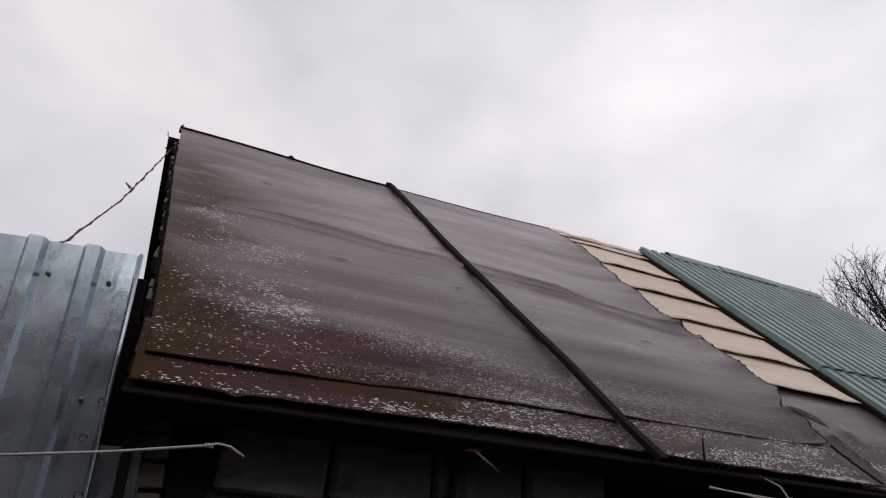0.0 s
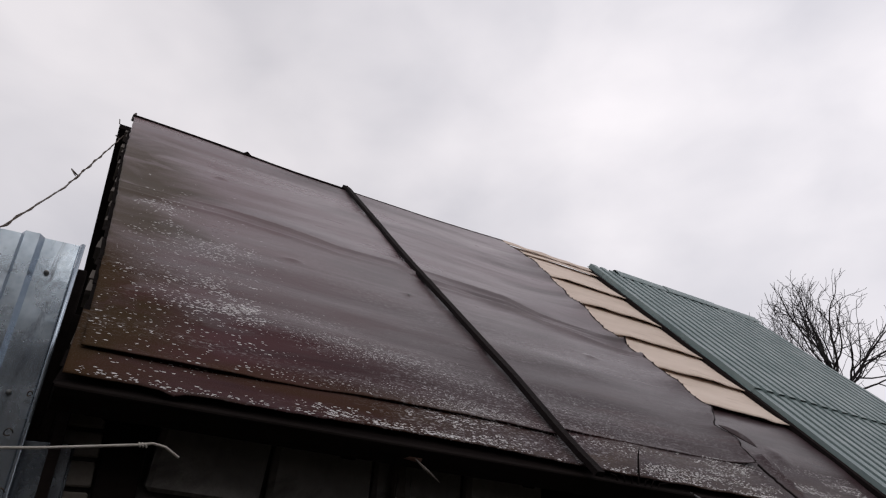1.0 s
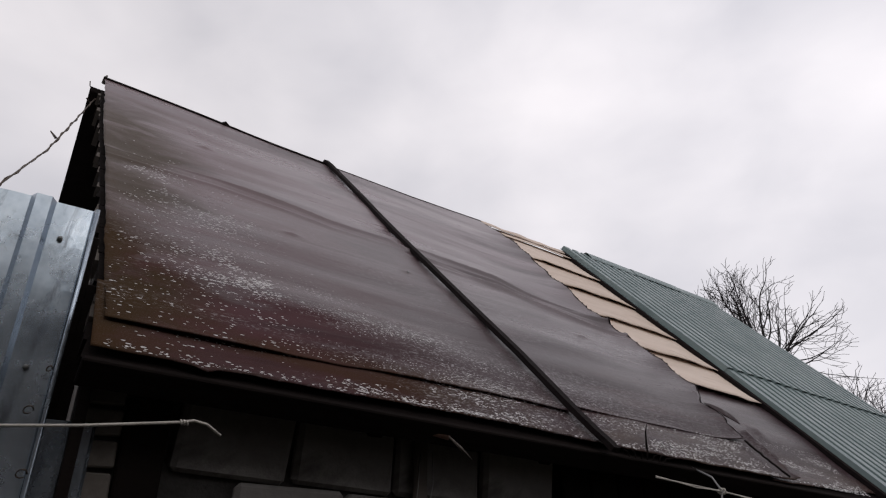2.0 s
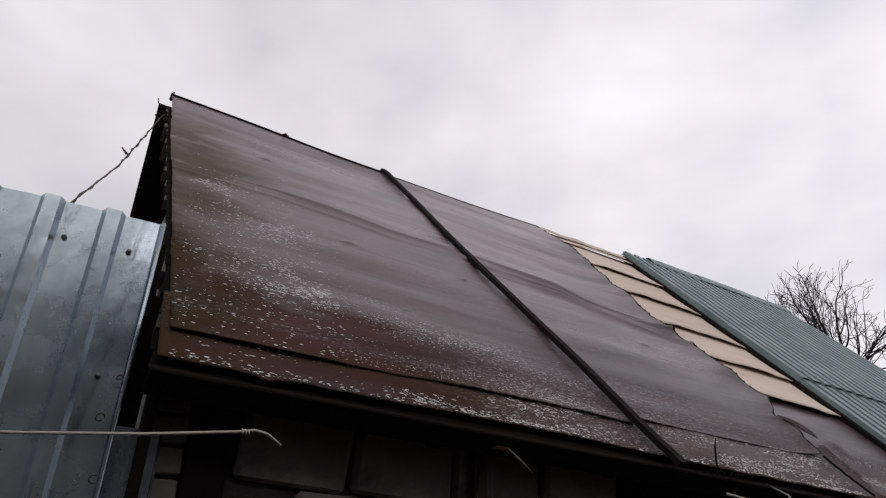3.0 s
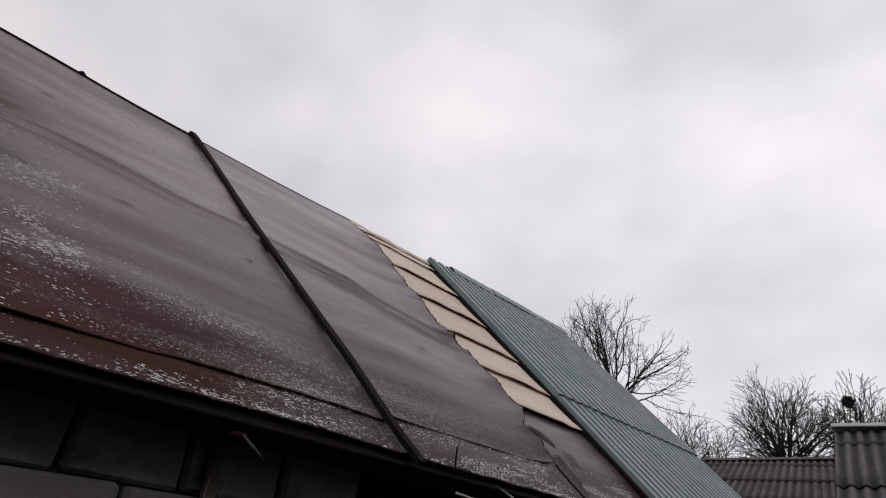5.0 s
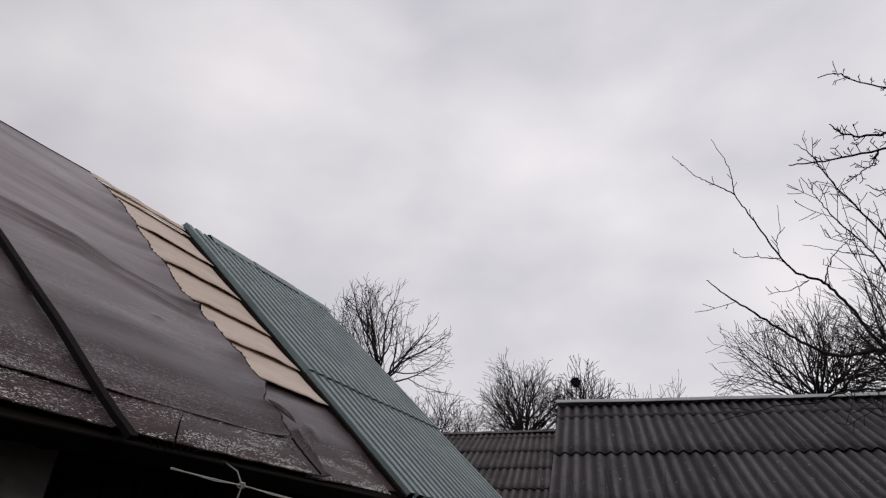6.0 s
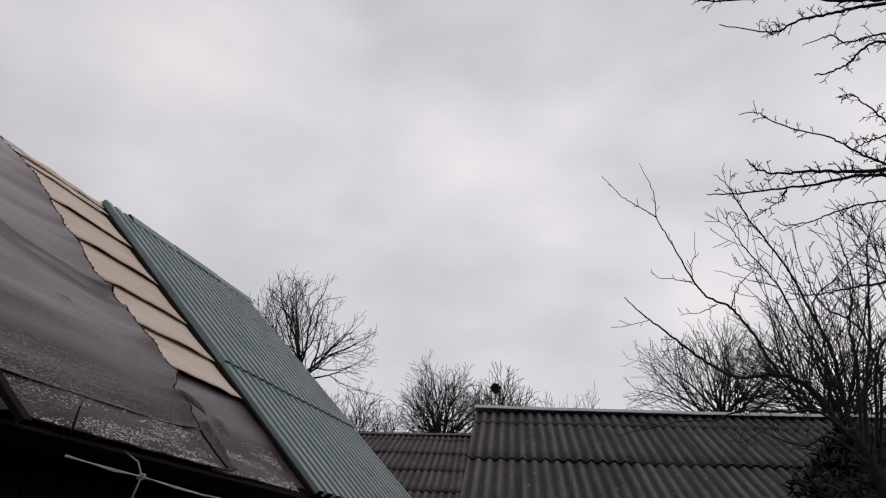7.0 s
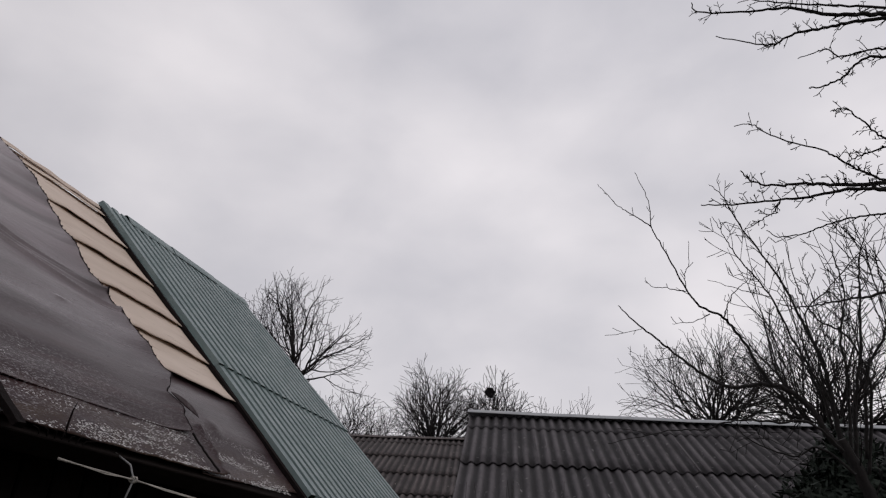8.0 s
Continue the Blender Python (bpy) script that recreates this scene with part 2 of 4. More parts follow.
BRICK = plain_material("grey_brick", (0.10, 0.088, 0.076), (0.18, 0.158, 0.14), 6, 0.9, 0, 0.5, stain=(0.10, 0.09, 0.08))
MORTAR = plain_material("mortar", (0.030, 0.028, 0.027), (0.075, 0.070, 0.067), 12, 0.95, 0, 0.6, spec=0.1)
CORD = plain_material("pale_cord", (0.36, 0.33, 0.29), (0.60, 0.57, 0.52), 30, 0.8, 0, 0.4)
STEEL_WIRE = plain_material("grey_wire", (0.16, 0.16, 0.16), (0.34, 0.34, 0.33), 20, 0.5, 0.6, 0.3)
RUST_WIRE = plain_material("rusty_wire", (0.045, 0.032, 0.025), (0.12, 0.09, 0.07), 20, 0.7, 0.2, 0.3)
FLECK = plain_material("frost_fleck", (0.62, 0.60, 0.60), (0.82, 0.81, 0.80), 40, 0.7, 0, 0.3)
BARK = plain_material("bark", (0.006, 0.005, 0.005), (0.018, 0.014, 0.013), 8, 0.9, 0, 0.6)
BARK_FAR = plain_material("grey_bark", (0.012, 0.010, 0.011), (0.030, 0.025, 0.026), 4, 0.9, 0, 0.4)
RIDGE_ZINC = plain_material("ridge_zinc", (0.26, 0.27, 0.28), (0.42, 0.43, 0.44), 3, 0.6, 0.3, 0.2)
NEEDLE = plain_material("dark_needles", (0.008, 0.014, 0.010), (0.020, 0.032, 0.020), 6, 0.8, 0, 0.3)
SOIL = plain_material("bare_soil", (0.022, 0.018, 0.014), (0.055, 0.048, 0.034), 1.2, 0.95, 0, 0.6, stain=(0.06, 0.07, 0.03))
# dark tone of the unseen walls that hold back light
UNSEEN_WALL = plain_material("unseen_wall", (0.035, 0.028, 0.024), (0.075, 0.062, 0.054), 2.5, 0.85, 0, 0.4, (1, 1, 0.3))

# ---- building blocks ----


def solid(name, verts, faces, mat, parent=None, label="", smooth=False, uv=None, kind=""):
    """One mesh object; uv: a pair of metres for each vertex."""
    me = bpy.data.meshes.new(name)
    me.from_pydata([tuple(v) for v in verts], [], faces)
    if uv is not None:
        lay = me.uv_layers.new(name="UVMap")
        idx = np.empty(len(me.loops), dtype=np.int32)
        me.loops.foreach_get("vertex_index", idx)
        lay.data.foreach_set("uv", np.asarray(uv, dtype=np.float32)[idx].ravel())
    if smooth:
        me.polygons.foreach_set("use_smooth", [True] * len(me.polygons))
    me.materials.append(mat)
    me.update()
    ob = new(name, me)
    if parent:
        ob.parent = parent
    return tagged(ob, label, kind=kind)


def thing(name, at, label, category, group="", kind=""):
    ob = new(name)
    ob.empty_display_size = 0.1
    ob.location = at
    bpy.context.view_layer.update()
    return tagged(ob, label, category, group, kind)


def under(ob, parent):
    """Hang a part, built in world places, under its thing."""
    ob.parent = parent
    ob.matrix_parent_inverse = pose(*(-c for c in parent.location))
    return ob


def box_mesh(name, size, bevel, mat, jitter=0.0):
    """A bevelled box about its middle, slightly uneven."""
    bm = bmesh.new()
    bmesh.ops.create_cube(bm, size=1)
    for v in bm.verts:
        v.co = Vector([c * s + random.uniform(-jitter, jitter) for c, s in zip(v.co, size)])
    if bevel:
        bmesh.ops.bevel(bm, geom=bm.edges[:], offset=bevel, segments=1, affect="EDGES")
    me = bpy.data.meshes.new(name)
    bm.to_mesh(me)
    bm.free()
    me.materials.append(mat)
    return me


def box(name, lo, hi, mat, parent=None, label="", bevel=0.006, jitter=0.0):
    lo, hi = Vector(lo), Vector(hi)
    ob = new(name, box_mesh(name, hi - lo, bevel, mat, jitter))
    ob.location = (lo + hi) / 2
    if label:
        tagged(ob, label)
    return under(ob, parent) if parent else ob


def tube(points, radii, sides=5):
    """Verts and faces of a bent round bar through the points."""
    pts = [Vector(p) for p in points]
    verts, faces = [], []
    for i, p in enumerate(pts):
        d = (pts[min(i + 1, len(pts) - 1)] - pts[max(i - 1, 0)]).normalized()
        a = d.cross(Vector((0.31, 0.47, 0.83))).normalized()
        b = d.cross(a)
        r = radii[i] if isinstance(radii, (list, tuple)) else radii
        for k in range(sides):
            w = 2 * math.pi * k / sides
            verts.append(p + r * (math.cos(w) * a + math.sin(w) * b))
    for i in range(len(pts) - 1):
        for k in range(sides):
            m = (k + 1) % sides
            faces.append((i * sides + k, i * sides + m, (i + 1) * sides + m, (i + 1) * sides + k))
    faces += [tuple(range(sides))[::-1], tuple(range((len(pts) - 1) * sides, len(pts) * sides))]
    return verts, faces


def bar(name, points, radii, mat, parent=None, label="", sides=6):
    ob = solid(name, *tube(points, radii, sides), mat, None, label, True)
    return under(ob, parent) if parent else ob


def rough(x, y, z=0.0):
    return noise.noise(Vector((x, y, z)))


# ---- the shed's roof plane: s along the eave, u up the slope, h off the surface ----
ALPHA, BETA = radians(47.18), radians(-2.88)
EAVE = Vector((-1.8, 0, 2.011))
ALONG, UP = Vector((0, math.cos(BETA), math.sin(BETA))), Vector((-math.cos(ALPHA), 0, math.sin(ALPHA)))
OFF = -UP.cross(ALONG).normalized()
if OFF.z < 0:
    OFF = -OFF
EAVE = EAVE - OFF * 0.022
TOP_U = 2.86
DECK_U = 2.735  # the deck ends under the sagging upper edge of the felt


def R(s, u, h=0.0):
    return EAVE + ALONG * float(s) + UP * float(u) + OFF * float(h)


def lerp_list(x, table):
    """Straight-line lookup in a short list of pairs."""
    return float(np.interp(x, [a for a, _ in table], [b for _, b in table]))


def sheet(name, side_l, side_r, low, high, height, ns, nu, thick, mat, parent, label=""):
    """A bent sheet on the roof: sides by u, lower and upper edges by s, height by both."""
    verts, uv, faces = [], [], []
    for layer in (0, 1):
        for j in range(nu + 1):
            for i in range(ns + 1):
                b = j / nu
                s0 = side_l(b * TOP_U) + (side_r(b * TOP_U) - side_l(b * TOP_U)) * i / ns
                u = low(s0) + (high(s0) - low(s0)) * b
                s = side_l(u) + (side_r(u) - side_l(u)) * i / ns
                verts.append(R(s, u, height(s, u) - layer * thick))
                uv.append((s, u))
    n, w = (ns + 1) * (nu + 1), ns + 1
    for j in range(nu):
        for i in range(ns):
            q = (j * w + i, j * w + i + 1, (j + 1) * w + i + 1, (j + 1) * w + i)
            faces += [q, tuple(n + k for k in q[::-1])]
    rim = [i for i in range(w)] + [j * w + ns for j in range(1, nu + 1)] + [nu * w + i for i in range(ns - 1, -1, -1)] + [j * w for j in range(nu - 1, 0, -1)]
    for a, b in zip(rim, rim[1:] + rim[:1]):
        faces.append((b, a, a + n, b + n))
    return under(solid(name, verts, faces, mat, None, label, True, uv), parent)


# ---- ground and unseen light-blocking walls ----
gv, gf = [], []
for j in range(41):
    for i in range(41):
        x, y = ((i - 20) / 20) ** 3 * 400, ((j - 20) / 20) ** 3 * 400
        gv.append((x, y, 0.05 * rough(x * 0.5, y * 0.5, 2) - 0.03))
for j in range(40):
    for i in range(40):
        a = j * 41 + i
        gf.append((a, a + 1, a + 42, a + 41))
tagged(solid("ground", gv, gf, SOIL, smooth=True), "bare damp soil of the yard with sparse winter grass", "ground", kind="structure")
# two unseen walls, added to hold sky light off the eave and fence
tagged(box("wall_house", (1.3, -7.0, -0.1), (1.6, 2.35, 3.85), UNSEEN_WALL, bevel=0.01), "unseen dark wall added to keep sky light off the shed front", "wall", kind="structure")
tagged(box("wall_yard", (-1.9, -4.4, -0.1), (1.29, -4.2, 3.0), UNSEEN_WALL, bevel=0.01), "unseen dark wall added across the yard to block low sky light", "wall", kind="structure")

# ---- the shed ----
shed = thing("shed", (-3.7, 2.6, 0), "block-built shed under a steep roof of felt, boards and metal", "shed")
FELT_R = [(0.0, 2.67), (0.27, 2.67), (0.47, 2.73), (0.53, 2.66), (0.72, 2.80), (0.80, 2.755), (1.14, 2.685), (1.45, 2.605), (1.85, 2.57), (2.35, 2.56), (2.70, 2.53), (2.9, 2.475)]
FELT_L = [(0.0, -0.105), (0.16, -0.08), (0.6, -0.10), (1.25, -0.135), (2.0, -0.185), (2.9, -0.228)]
LAP = [(-0.2, 0.148), (0.2, 0.156), (0.5, 0.170), (0.8, 0.186), (1.25, 0.194), (1.50, 0.190), (1.56, 0.236), (2.0, 0.248), (2.65, 0.262), (2.85, 0.28)]


def felt_l(u):
    return lerp_list(u, FELT_L) + 0.006 * rough(u * 16, 3)


def felt_r(u):
    return lerp_list(u, FELT_R) + 0.014 * rough(u * 14, 8) + 0.010 * rough(u * 45, 5)


SAG = [(-0.3, 2.862), (0.1, 2.856), (0.45, 2.818), (0.8, 2.774), (1.2, 2.774), (1.83, 2.776), (2.2, 2.805), (2.55, 2.846)]


def felt_high(s):
    return lerp_list(s, SAG) + 0.003 * rough(s * 3, 1)


def bump_at(x, c, w):
    return math.exp(-((x - c) / w) ** 2)


CREASE = [(-0.3, 1.57), (0.3, 1.585), (0.87, 1.50), (1.2, 1.53), (1.4, 1.45), (1.9, 1.45), (2.1, 1.38), (2.6, 1.32)]


def felt_height(s, u):
    """Slack felt: broad folds along the eave, a band of sharp creases two thirds up, a lifted lower edge."""
    h = 0.020 + 0.026 * rough(s * 0.6, u * 2.4, 4) + 0.012 * rough(s * 1.1, u * 5.5, 9)
    c = lerp_list(s, CREASE) + 0.015 * rough(s * 2.2, 2.2)
    h += 0.018 * bump_at(u, c, 0.012) * (0.6 + 0.5 * rough(s * 2.5, 7)) * min(1, max(0.25, s * 2.2))
    h += 0.010 * bump_at(u, c - 0.060 + 0.03 * (s - 1.5), 0.013) * (0.5 + 0.5 * rough(s * 2.1, 17))
    h += 0.015 * bump_at(u, c + 0.08 - 0.07 * (s - 1.6), 0.012) * max(0, min(1, (s - 1.1) * 1.5))
    h += 0.015 * bump_at(u, c - 0.03 - 0.10 * (s - 1.6), 0.012) * max(0, min(1, (s - 1.3) * 1.5))
    h += 0.024 * bump_at(u, 2.35 - 0.05 * s, 0.16) * (0.6 + 0.4 * rough(s * 0.8, 31))
    h += 0.020 * bump_at(u, 1.95, 0.10) * rough(s * 0.9, 41)
    for a, b in ((1.19, 1.17), (0.62, 1.21), (2.2, 1.0), (0.3, 2.1)):
        h += 0.008 * bump_at(u, b, 0.012) * bump_at(s, a, 0.035)
    h += 0.034 * math.exp(-abs(lerp_list(u, FELT_R) - s) / 0.10) * (0.85 + 0.3 * rough(u * 6, 61)) * (0.85 + 0.15 * min(1, max(0, (u - 0.6) / 0.3)))
    low = u - lerp_list(s, LAP)
    h += 0.014 * math.exp(-max(low, 0) / 0.045) * (0.65 + 0.5 * rough(s * 2.3, 13))
    k = min(1, max(0, (u - lerp_list(s, SAG) + 0.30) / 0.28))
    return h * (1 - k) + 0.027 * k


def low_height(s, u):
    return 0.020 + 0.006 * rough(s * 2.2, u * 6, 21) + 0.010 * math.exp(-max(u, 0) / 0.03) * rough(s * 3, 3) + 0.020 * math.exp(-abs(2.80 - s) / 0.035)


def patch_height(s, u):
    return 0.006 + 0.010 * rough(s * 2.5, u * 3, 51) + 0.014 * bump_at(s, 3.0, 0.05) * bump_at(u, 0.42, 0.05) + 0.006 * bump_at(u, 0.5, 0.12) - 0.012 * min(1, max(0, (u - 0.70) / 0.1))


def eave_edge(s):
    notch = 0.016 * bump_at(s, 0.17, 0.02) * -1
    return 0.031 + 0.018 * bump_at(s, 1.0, 0.45) + notch + 0.007 * rough(s * 9, 1) + 0.004 * rough(s * 30, 4)


sheet("felt_sheet", felt_l, felt_r, lambda s: lerp_list(s, LAP) + 0.004 * rough(s * 8, 6), felt_high, felt_height, 210, 320, 0.004, FELT, shed,
      "slack dark brown roofing felt, creased and damp")
sheet("felt_strip", lambda u: -0.10 - 0.02 * u, lambda u: 2.79 + 0.03 * rough(u * 20, 3) + 0.10 * max(0, u - 0.15), eave_edge, lambda s: 0.36, low_height, 260, 24, 0.004, FELT, shed,
      "lower strip of brown felt along the eave")
sheet("felt_patch", lambda u: 2.62, lambda u: 3.60 - 0.04 * u, lambda s: 0.03 + 0.06 * max(0, s - 2.8) + 0.008 * rough(s * 9, 2), lambda s: 0.90, patch_height, 70, 50, 0.004, FELT, shed,
      "separate worn patch of brown felt")
# a torn flap curled off the sheet's edge
fl, ff, fu = [], [], []
for j in range(9):
    for i in range(5):
        a, b = i / 4, j / 8
        s, u = 2.72 + 0.055 * a + 0.13 * b, 0.56 - 0.13 * b - 0.03 * a
        w = math.sin(math.pi * min(1, b * 1.05)) ** 0.6
        fl.append(R(2.715 + 0.13 * b + (a - 0.5) * 0.040 * w, 0.565 - 0.14 * b, 0.030 + 0.016 * a * w))
        fu.append((s, u))
for j in range(8):
    for i in range(4):
        q = j * 5 + i
        ff.append((q, q + 1, q + 6, q + 5))
flap = under(solid("felt_flap", fl, ff, FELT, None, "torn curled flap of felt", True, fu), shed)
thick = flap.modifiers.new("thick", "SOLIDIFY")
thick.thickness = 0.004
edge_u = np.linspace(0.27, 2.82, 86)
# one black line for the frayed edge and the shadow along it
bar("torn_edge", [R(felt_r(u) - 0.002, u, felt_height(felt_r(u), u) - 0.003 + 0.003 * rough(u * 30, 5)) for u in edge_u], [0.0045 + 0.0025 * rough(u * 25, 9) for u in edge_u], BATTEN, shed, "black frayed felt edge", 5)
for k in range(46):
    u = 0.80 + 2.0 * k / 46 + 0.015 * rough(k * 1.7, 3)
    q = R(felt_r(u), u, felt_height(felt_r(u), u))
    bar("frayed_tuft", [q, q + ALONG * (0.010 + 0.012 * abs(rough(k * 2.1, 9))) + UP * 0.012 * rough(k * 3.3, 1) - OFF * 0.006], [0.007, 0.002], BATTEN, shed, "", 4)
# a black bar draws the fold shade down the strip's torn end
bar("torn_edge", [R(2.67 + 0.6 * a * a + 0.006 * rough(a * 70, 2), 0.26 - a, 0.036 + 0.004 * rough(a * 50, 7)) for a in np.linspace(0, 0.235, 14)], 0.0055, BATTEN, shed, "black torn end of the lower felt strip", 5)
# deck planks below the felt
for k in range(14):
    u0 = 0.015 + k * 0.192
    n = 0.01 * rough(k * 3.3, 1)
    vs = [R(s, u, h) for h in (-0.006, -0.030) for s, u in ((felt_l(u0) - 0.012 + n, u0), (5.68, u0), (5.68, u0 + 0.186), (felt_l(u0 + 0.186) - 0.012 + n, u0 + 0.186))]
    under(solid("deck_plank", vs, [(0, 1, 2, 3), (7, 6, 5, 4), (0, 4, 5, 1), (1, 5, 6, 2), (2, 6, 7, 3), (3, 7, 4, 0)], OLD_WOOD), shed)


def slope_bar(name, s0, s1, u0, u1, h0, h1, mat, label=""):
    vs = [R(s, u, h) for h in (h1, h0) for s, u in ((s0, u0), (s1, u0), (s1, u1), (s0, u1))]
    ob = solid(name, vs, [(0, 1, 2, 3), (7, 6, 5, 4), (0, 4, 5, 1), (1, 5, 6, 2), (2, 6, 7, 3), (3, 7, 4, 0)], mat, None, label)
    bv = ob.modifiers.new("worn", "BEVEL")
    bv.width, bv.segments = 0.004, 1
    return under(ob, shed)


for k in range(9):
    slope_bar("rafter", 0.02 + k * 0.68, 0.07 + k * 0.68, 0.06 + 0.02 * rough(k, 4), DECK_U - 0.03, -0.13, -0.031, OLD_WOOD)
# the board's black stands for shade below the eave
slope_bar("eave_board", -0.11, 5.7, -0.004, 0.016, -0.075, 0.002, OLD_WOOD, "eave board painted black for the shade under the roof edge")
# the far slope, gables and walls
RIDGE = R(0, DECK_U)
back = []
for h in (0.0, -0.03):
    for s, d in ((-0.285, 0), (5.66, 0), (5.66, 2.9), (-0.285, 2.9)):
        back.append(RIDGE + s * ALONG + Vector((-0.01 - d * math.cos(ALPHA), 0, -d * math.sin(ALPHA) + 0.0 + h - 0.012)))
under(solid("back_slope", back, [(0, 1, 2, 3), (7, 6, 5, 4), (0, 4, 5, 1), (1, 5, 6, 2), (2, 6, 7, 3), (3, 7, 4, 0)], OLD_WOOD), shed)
X_BACK = 2 * RIDGE.x + 1.93
for y0, y1, drop in ((-0.06, 0.10, 0.0), (5.45, 5.6, -0.28)):
    prof = [(-2.06, -0.05), (-2.06, 2.06 + drop), (RIDGE.x, RIDGE.z - 0.2 + drop), (X_BACK, 1.98 + drop), (X_BACK, -0.05)]
    vs = [(x, y, z) for y in (y0, y1) for x, z in prof]
    fs = [(4, 3, 2, 1, 0), (5, 6, 7, 8, 9)] + [(a, (a + 1) % 5, (a + 1) % 5 + 5, a + 5) for a in range(5)]
    under(solid("gable_wall", vs, fs, MORTAR), shed)
gable_n = 0
px = -1.97
while px > X_BACK:
    w = 0.115 + 0.03 * rough(gable_n * 2.7, 5)
    top = [RIDGE.z - 0.13 - abs(x - RIDGE.x) * math.tan(ALPHA) for x in (px, px - w)]
    y0, y1 = -0.088 + 0.008 * rough(gable_n, 8), -0.062
    vs = [(x, y, z) for y in (y0, y1) for x, z in ((px, 1.2), (px, top[0]), (px - w + 0.008, top[1]), (px - w + 0.008, 1.2))]
    under(solid("gable_plank", vs, [(0, 1, 2, 3), (7, 6, 5, 4), (0, 4, 5, 1), (1, 5, 6, 2), (2, 6, 7, 3), (3, 7, 4, 0)], TIMBER if gable_n % 3 else OLD_WOOD), shed)
    px -= w
    gable_n += 1
box("back_wall", (X_BACK - 0.1, 0.1, -0.05), (X_BACK + 0.1, 5.45, 1.7), MORTAR, shed)
# the wall's top follows the sinking eave
front = under(solid("front_wall", [(x, y, z) for x in (-2.22, -2.062) for y, z in ((0.11, -0.05), (5.44, -0.05), (5.44, 1.93), (0.11, 2.19))],
                    [(3, 2, 1, 0), (4, 5, 6, 7), (0, 1, 5, 4), (1, 2, 6, 5), (2, 3, 7, 6), (3, 0, 4, 7)], MORTAR, None, "recessed dark mortar of the block wall"), shed)
# a round wall plate under the eave, rust-red, and a dark upright
bar("wall_plate", [R(-0.05, 0.30, -0.15), R(1.4, 0.295, -0.155), R(2.8, 0.30, -0.15), R(5.6, 0.30, -0.15)], 0.045, OLD_WOOD, shed, "dark round wall plate", 10)
bar("plate_pole", [(-1.865, 0.38, 1.985), (-1.86, 0.65, 1.962), (-1.85, 0.92, 1.925)], [0.016, 0.018, 0.014], RUSTY, shed, "rust-red pole end under the eave", 8)
box("corner_post", (-2.10, 0.035, 0), (-2.03, 0.145, 2.1), OLD_WOOD, shed, "dark upright filling the space between bricks and blocks")
# the verge: short grey lath ends and mossy crumbs under the felt's side
vr = random.Random(9)
for k in range(24):
    u = 0.10 + 2.6 * k / 24 + vr.uniform(-0.03, 0.03)
    a = felt_l(u) - vr.uniform(0.004, 0.018)
    vs = [R(x, y, h) for h in (-0.010, -0.055 - vr.uniform(0, 0.05)) for x, y in ((a - 0.012, u), (a + 0.10, u), (a + 0.10, u + 0.07), (a - 0.010, u + vr.uniform(0.04, 0.09)))]
    under(solid("verge_lath", vs, [(0, 1, 2, 3), (7, 6, 5, 4), (0, 4, 5, 1), (1, 5, 6, 2), (2, 6, 7, 3), (3, 7, 4, 0)], TIMBER if k % 3 else OLD_WOOD), shed)
# roof lath over the felt
lp = [(1.160, 2.80), (1.177, 2.765), (1.238, 2.25), (1.318, 1.60), (1.345, 1.423), (1.405, 1.09), (1.452, 0.774), (1.488, 0.55), (1.505, 0.376), (1.525, 0.195), (1.545, 0.067), (1.567, -0.01)]
us = np.linspace(2.80, -0.03, 60)
lv, lf = [], []
for u in us:
    s = float(np.interp(-u, [-b for _, b in lp], [a for a, _ in lp]))
    h = 0.032 + 0.006 * rough(u * 1.5, 3)
    w = 0.019 + 0.002 * rough(u * 4, 6)
    for ds, dh in ((-w, 0.0), (-w * 0.8, 0.020), (w * 0.8, 0.022), (w, 0.0)):
        lv.append(R(s + ds, u, h + dh))
for i in range(59):
    for k in range(4):
        m = (k + 1) % 4
        lf.append((i * 4 + k, i * 4 + m, i * 4 + 4 + m, i * 4 + 4 + k))
lf += [(0, 1, 2, 3), (239, 238, 237, 236)]
under(solid("roof_lath", lv, lf, BATTEN, None, "thin bent dark lath holding down the felt"), shed)
# ridge lath over the felt's upper edge, up to the lath
bar("ridge_lath", [R(a, lerp_list(a, SAG) + 0.004, 0.028 + 0.003 * rough(a * 4, 2)) for a in (-0.235, -0.05, 0.15, 0.32, 0.47, 0.65, 0.8, 1.0, 1.18)], 0.010, OLD_WOOD, shed, "thin dark ridge lath", 6)
bar("ridge_trim", [R(a, lerp_list(a, SAG), 0.025) for a in (1.19, 1.5, 1.83, 2.2, 2.5)], 0.006, OLD_WOOD, shed, "", 5)
bar("ridge_peg", [R(-0.228, 2.85, 0.0), R(-0.228, 2.88, 0.03), R(-0.222, 2.90, 0.040)], [0.012, 0.010, 0.005], TIMBER, shed, "splintered peg at the ridge end", 6)
bar("ridge_knot", [R(0.455, 2.824, 0.03), R(0.475, 2.828, 0.04), R(0.50, 2.822, 0.03)], [0.008, 0.012, 0.007], OLD_WOOD, shed, "", 5)

# fibreboard courses, each lapped over the one below
lap_u = [0.795, 1.132, 1.495, 1.91, 2.33, 2.72]
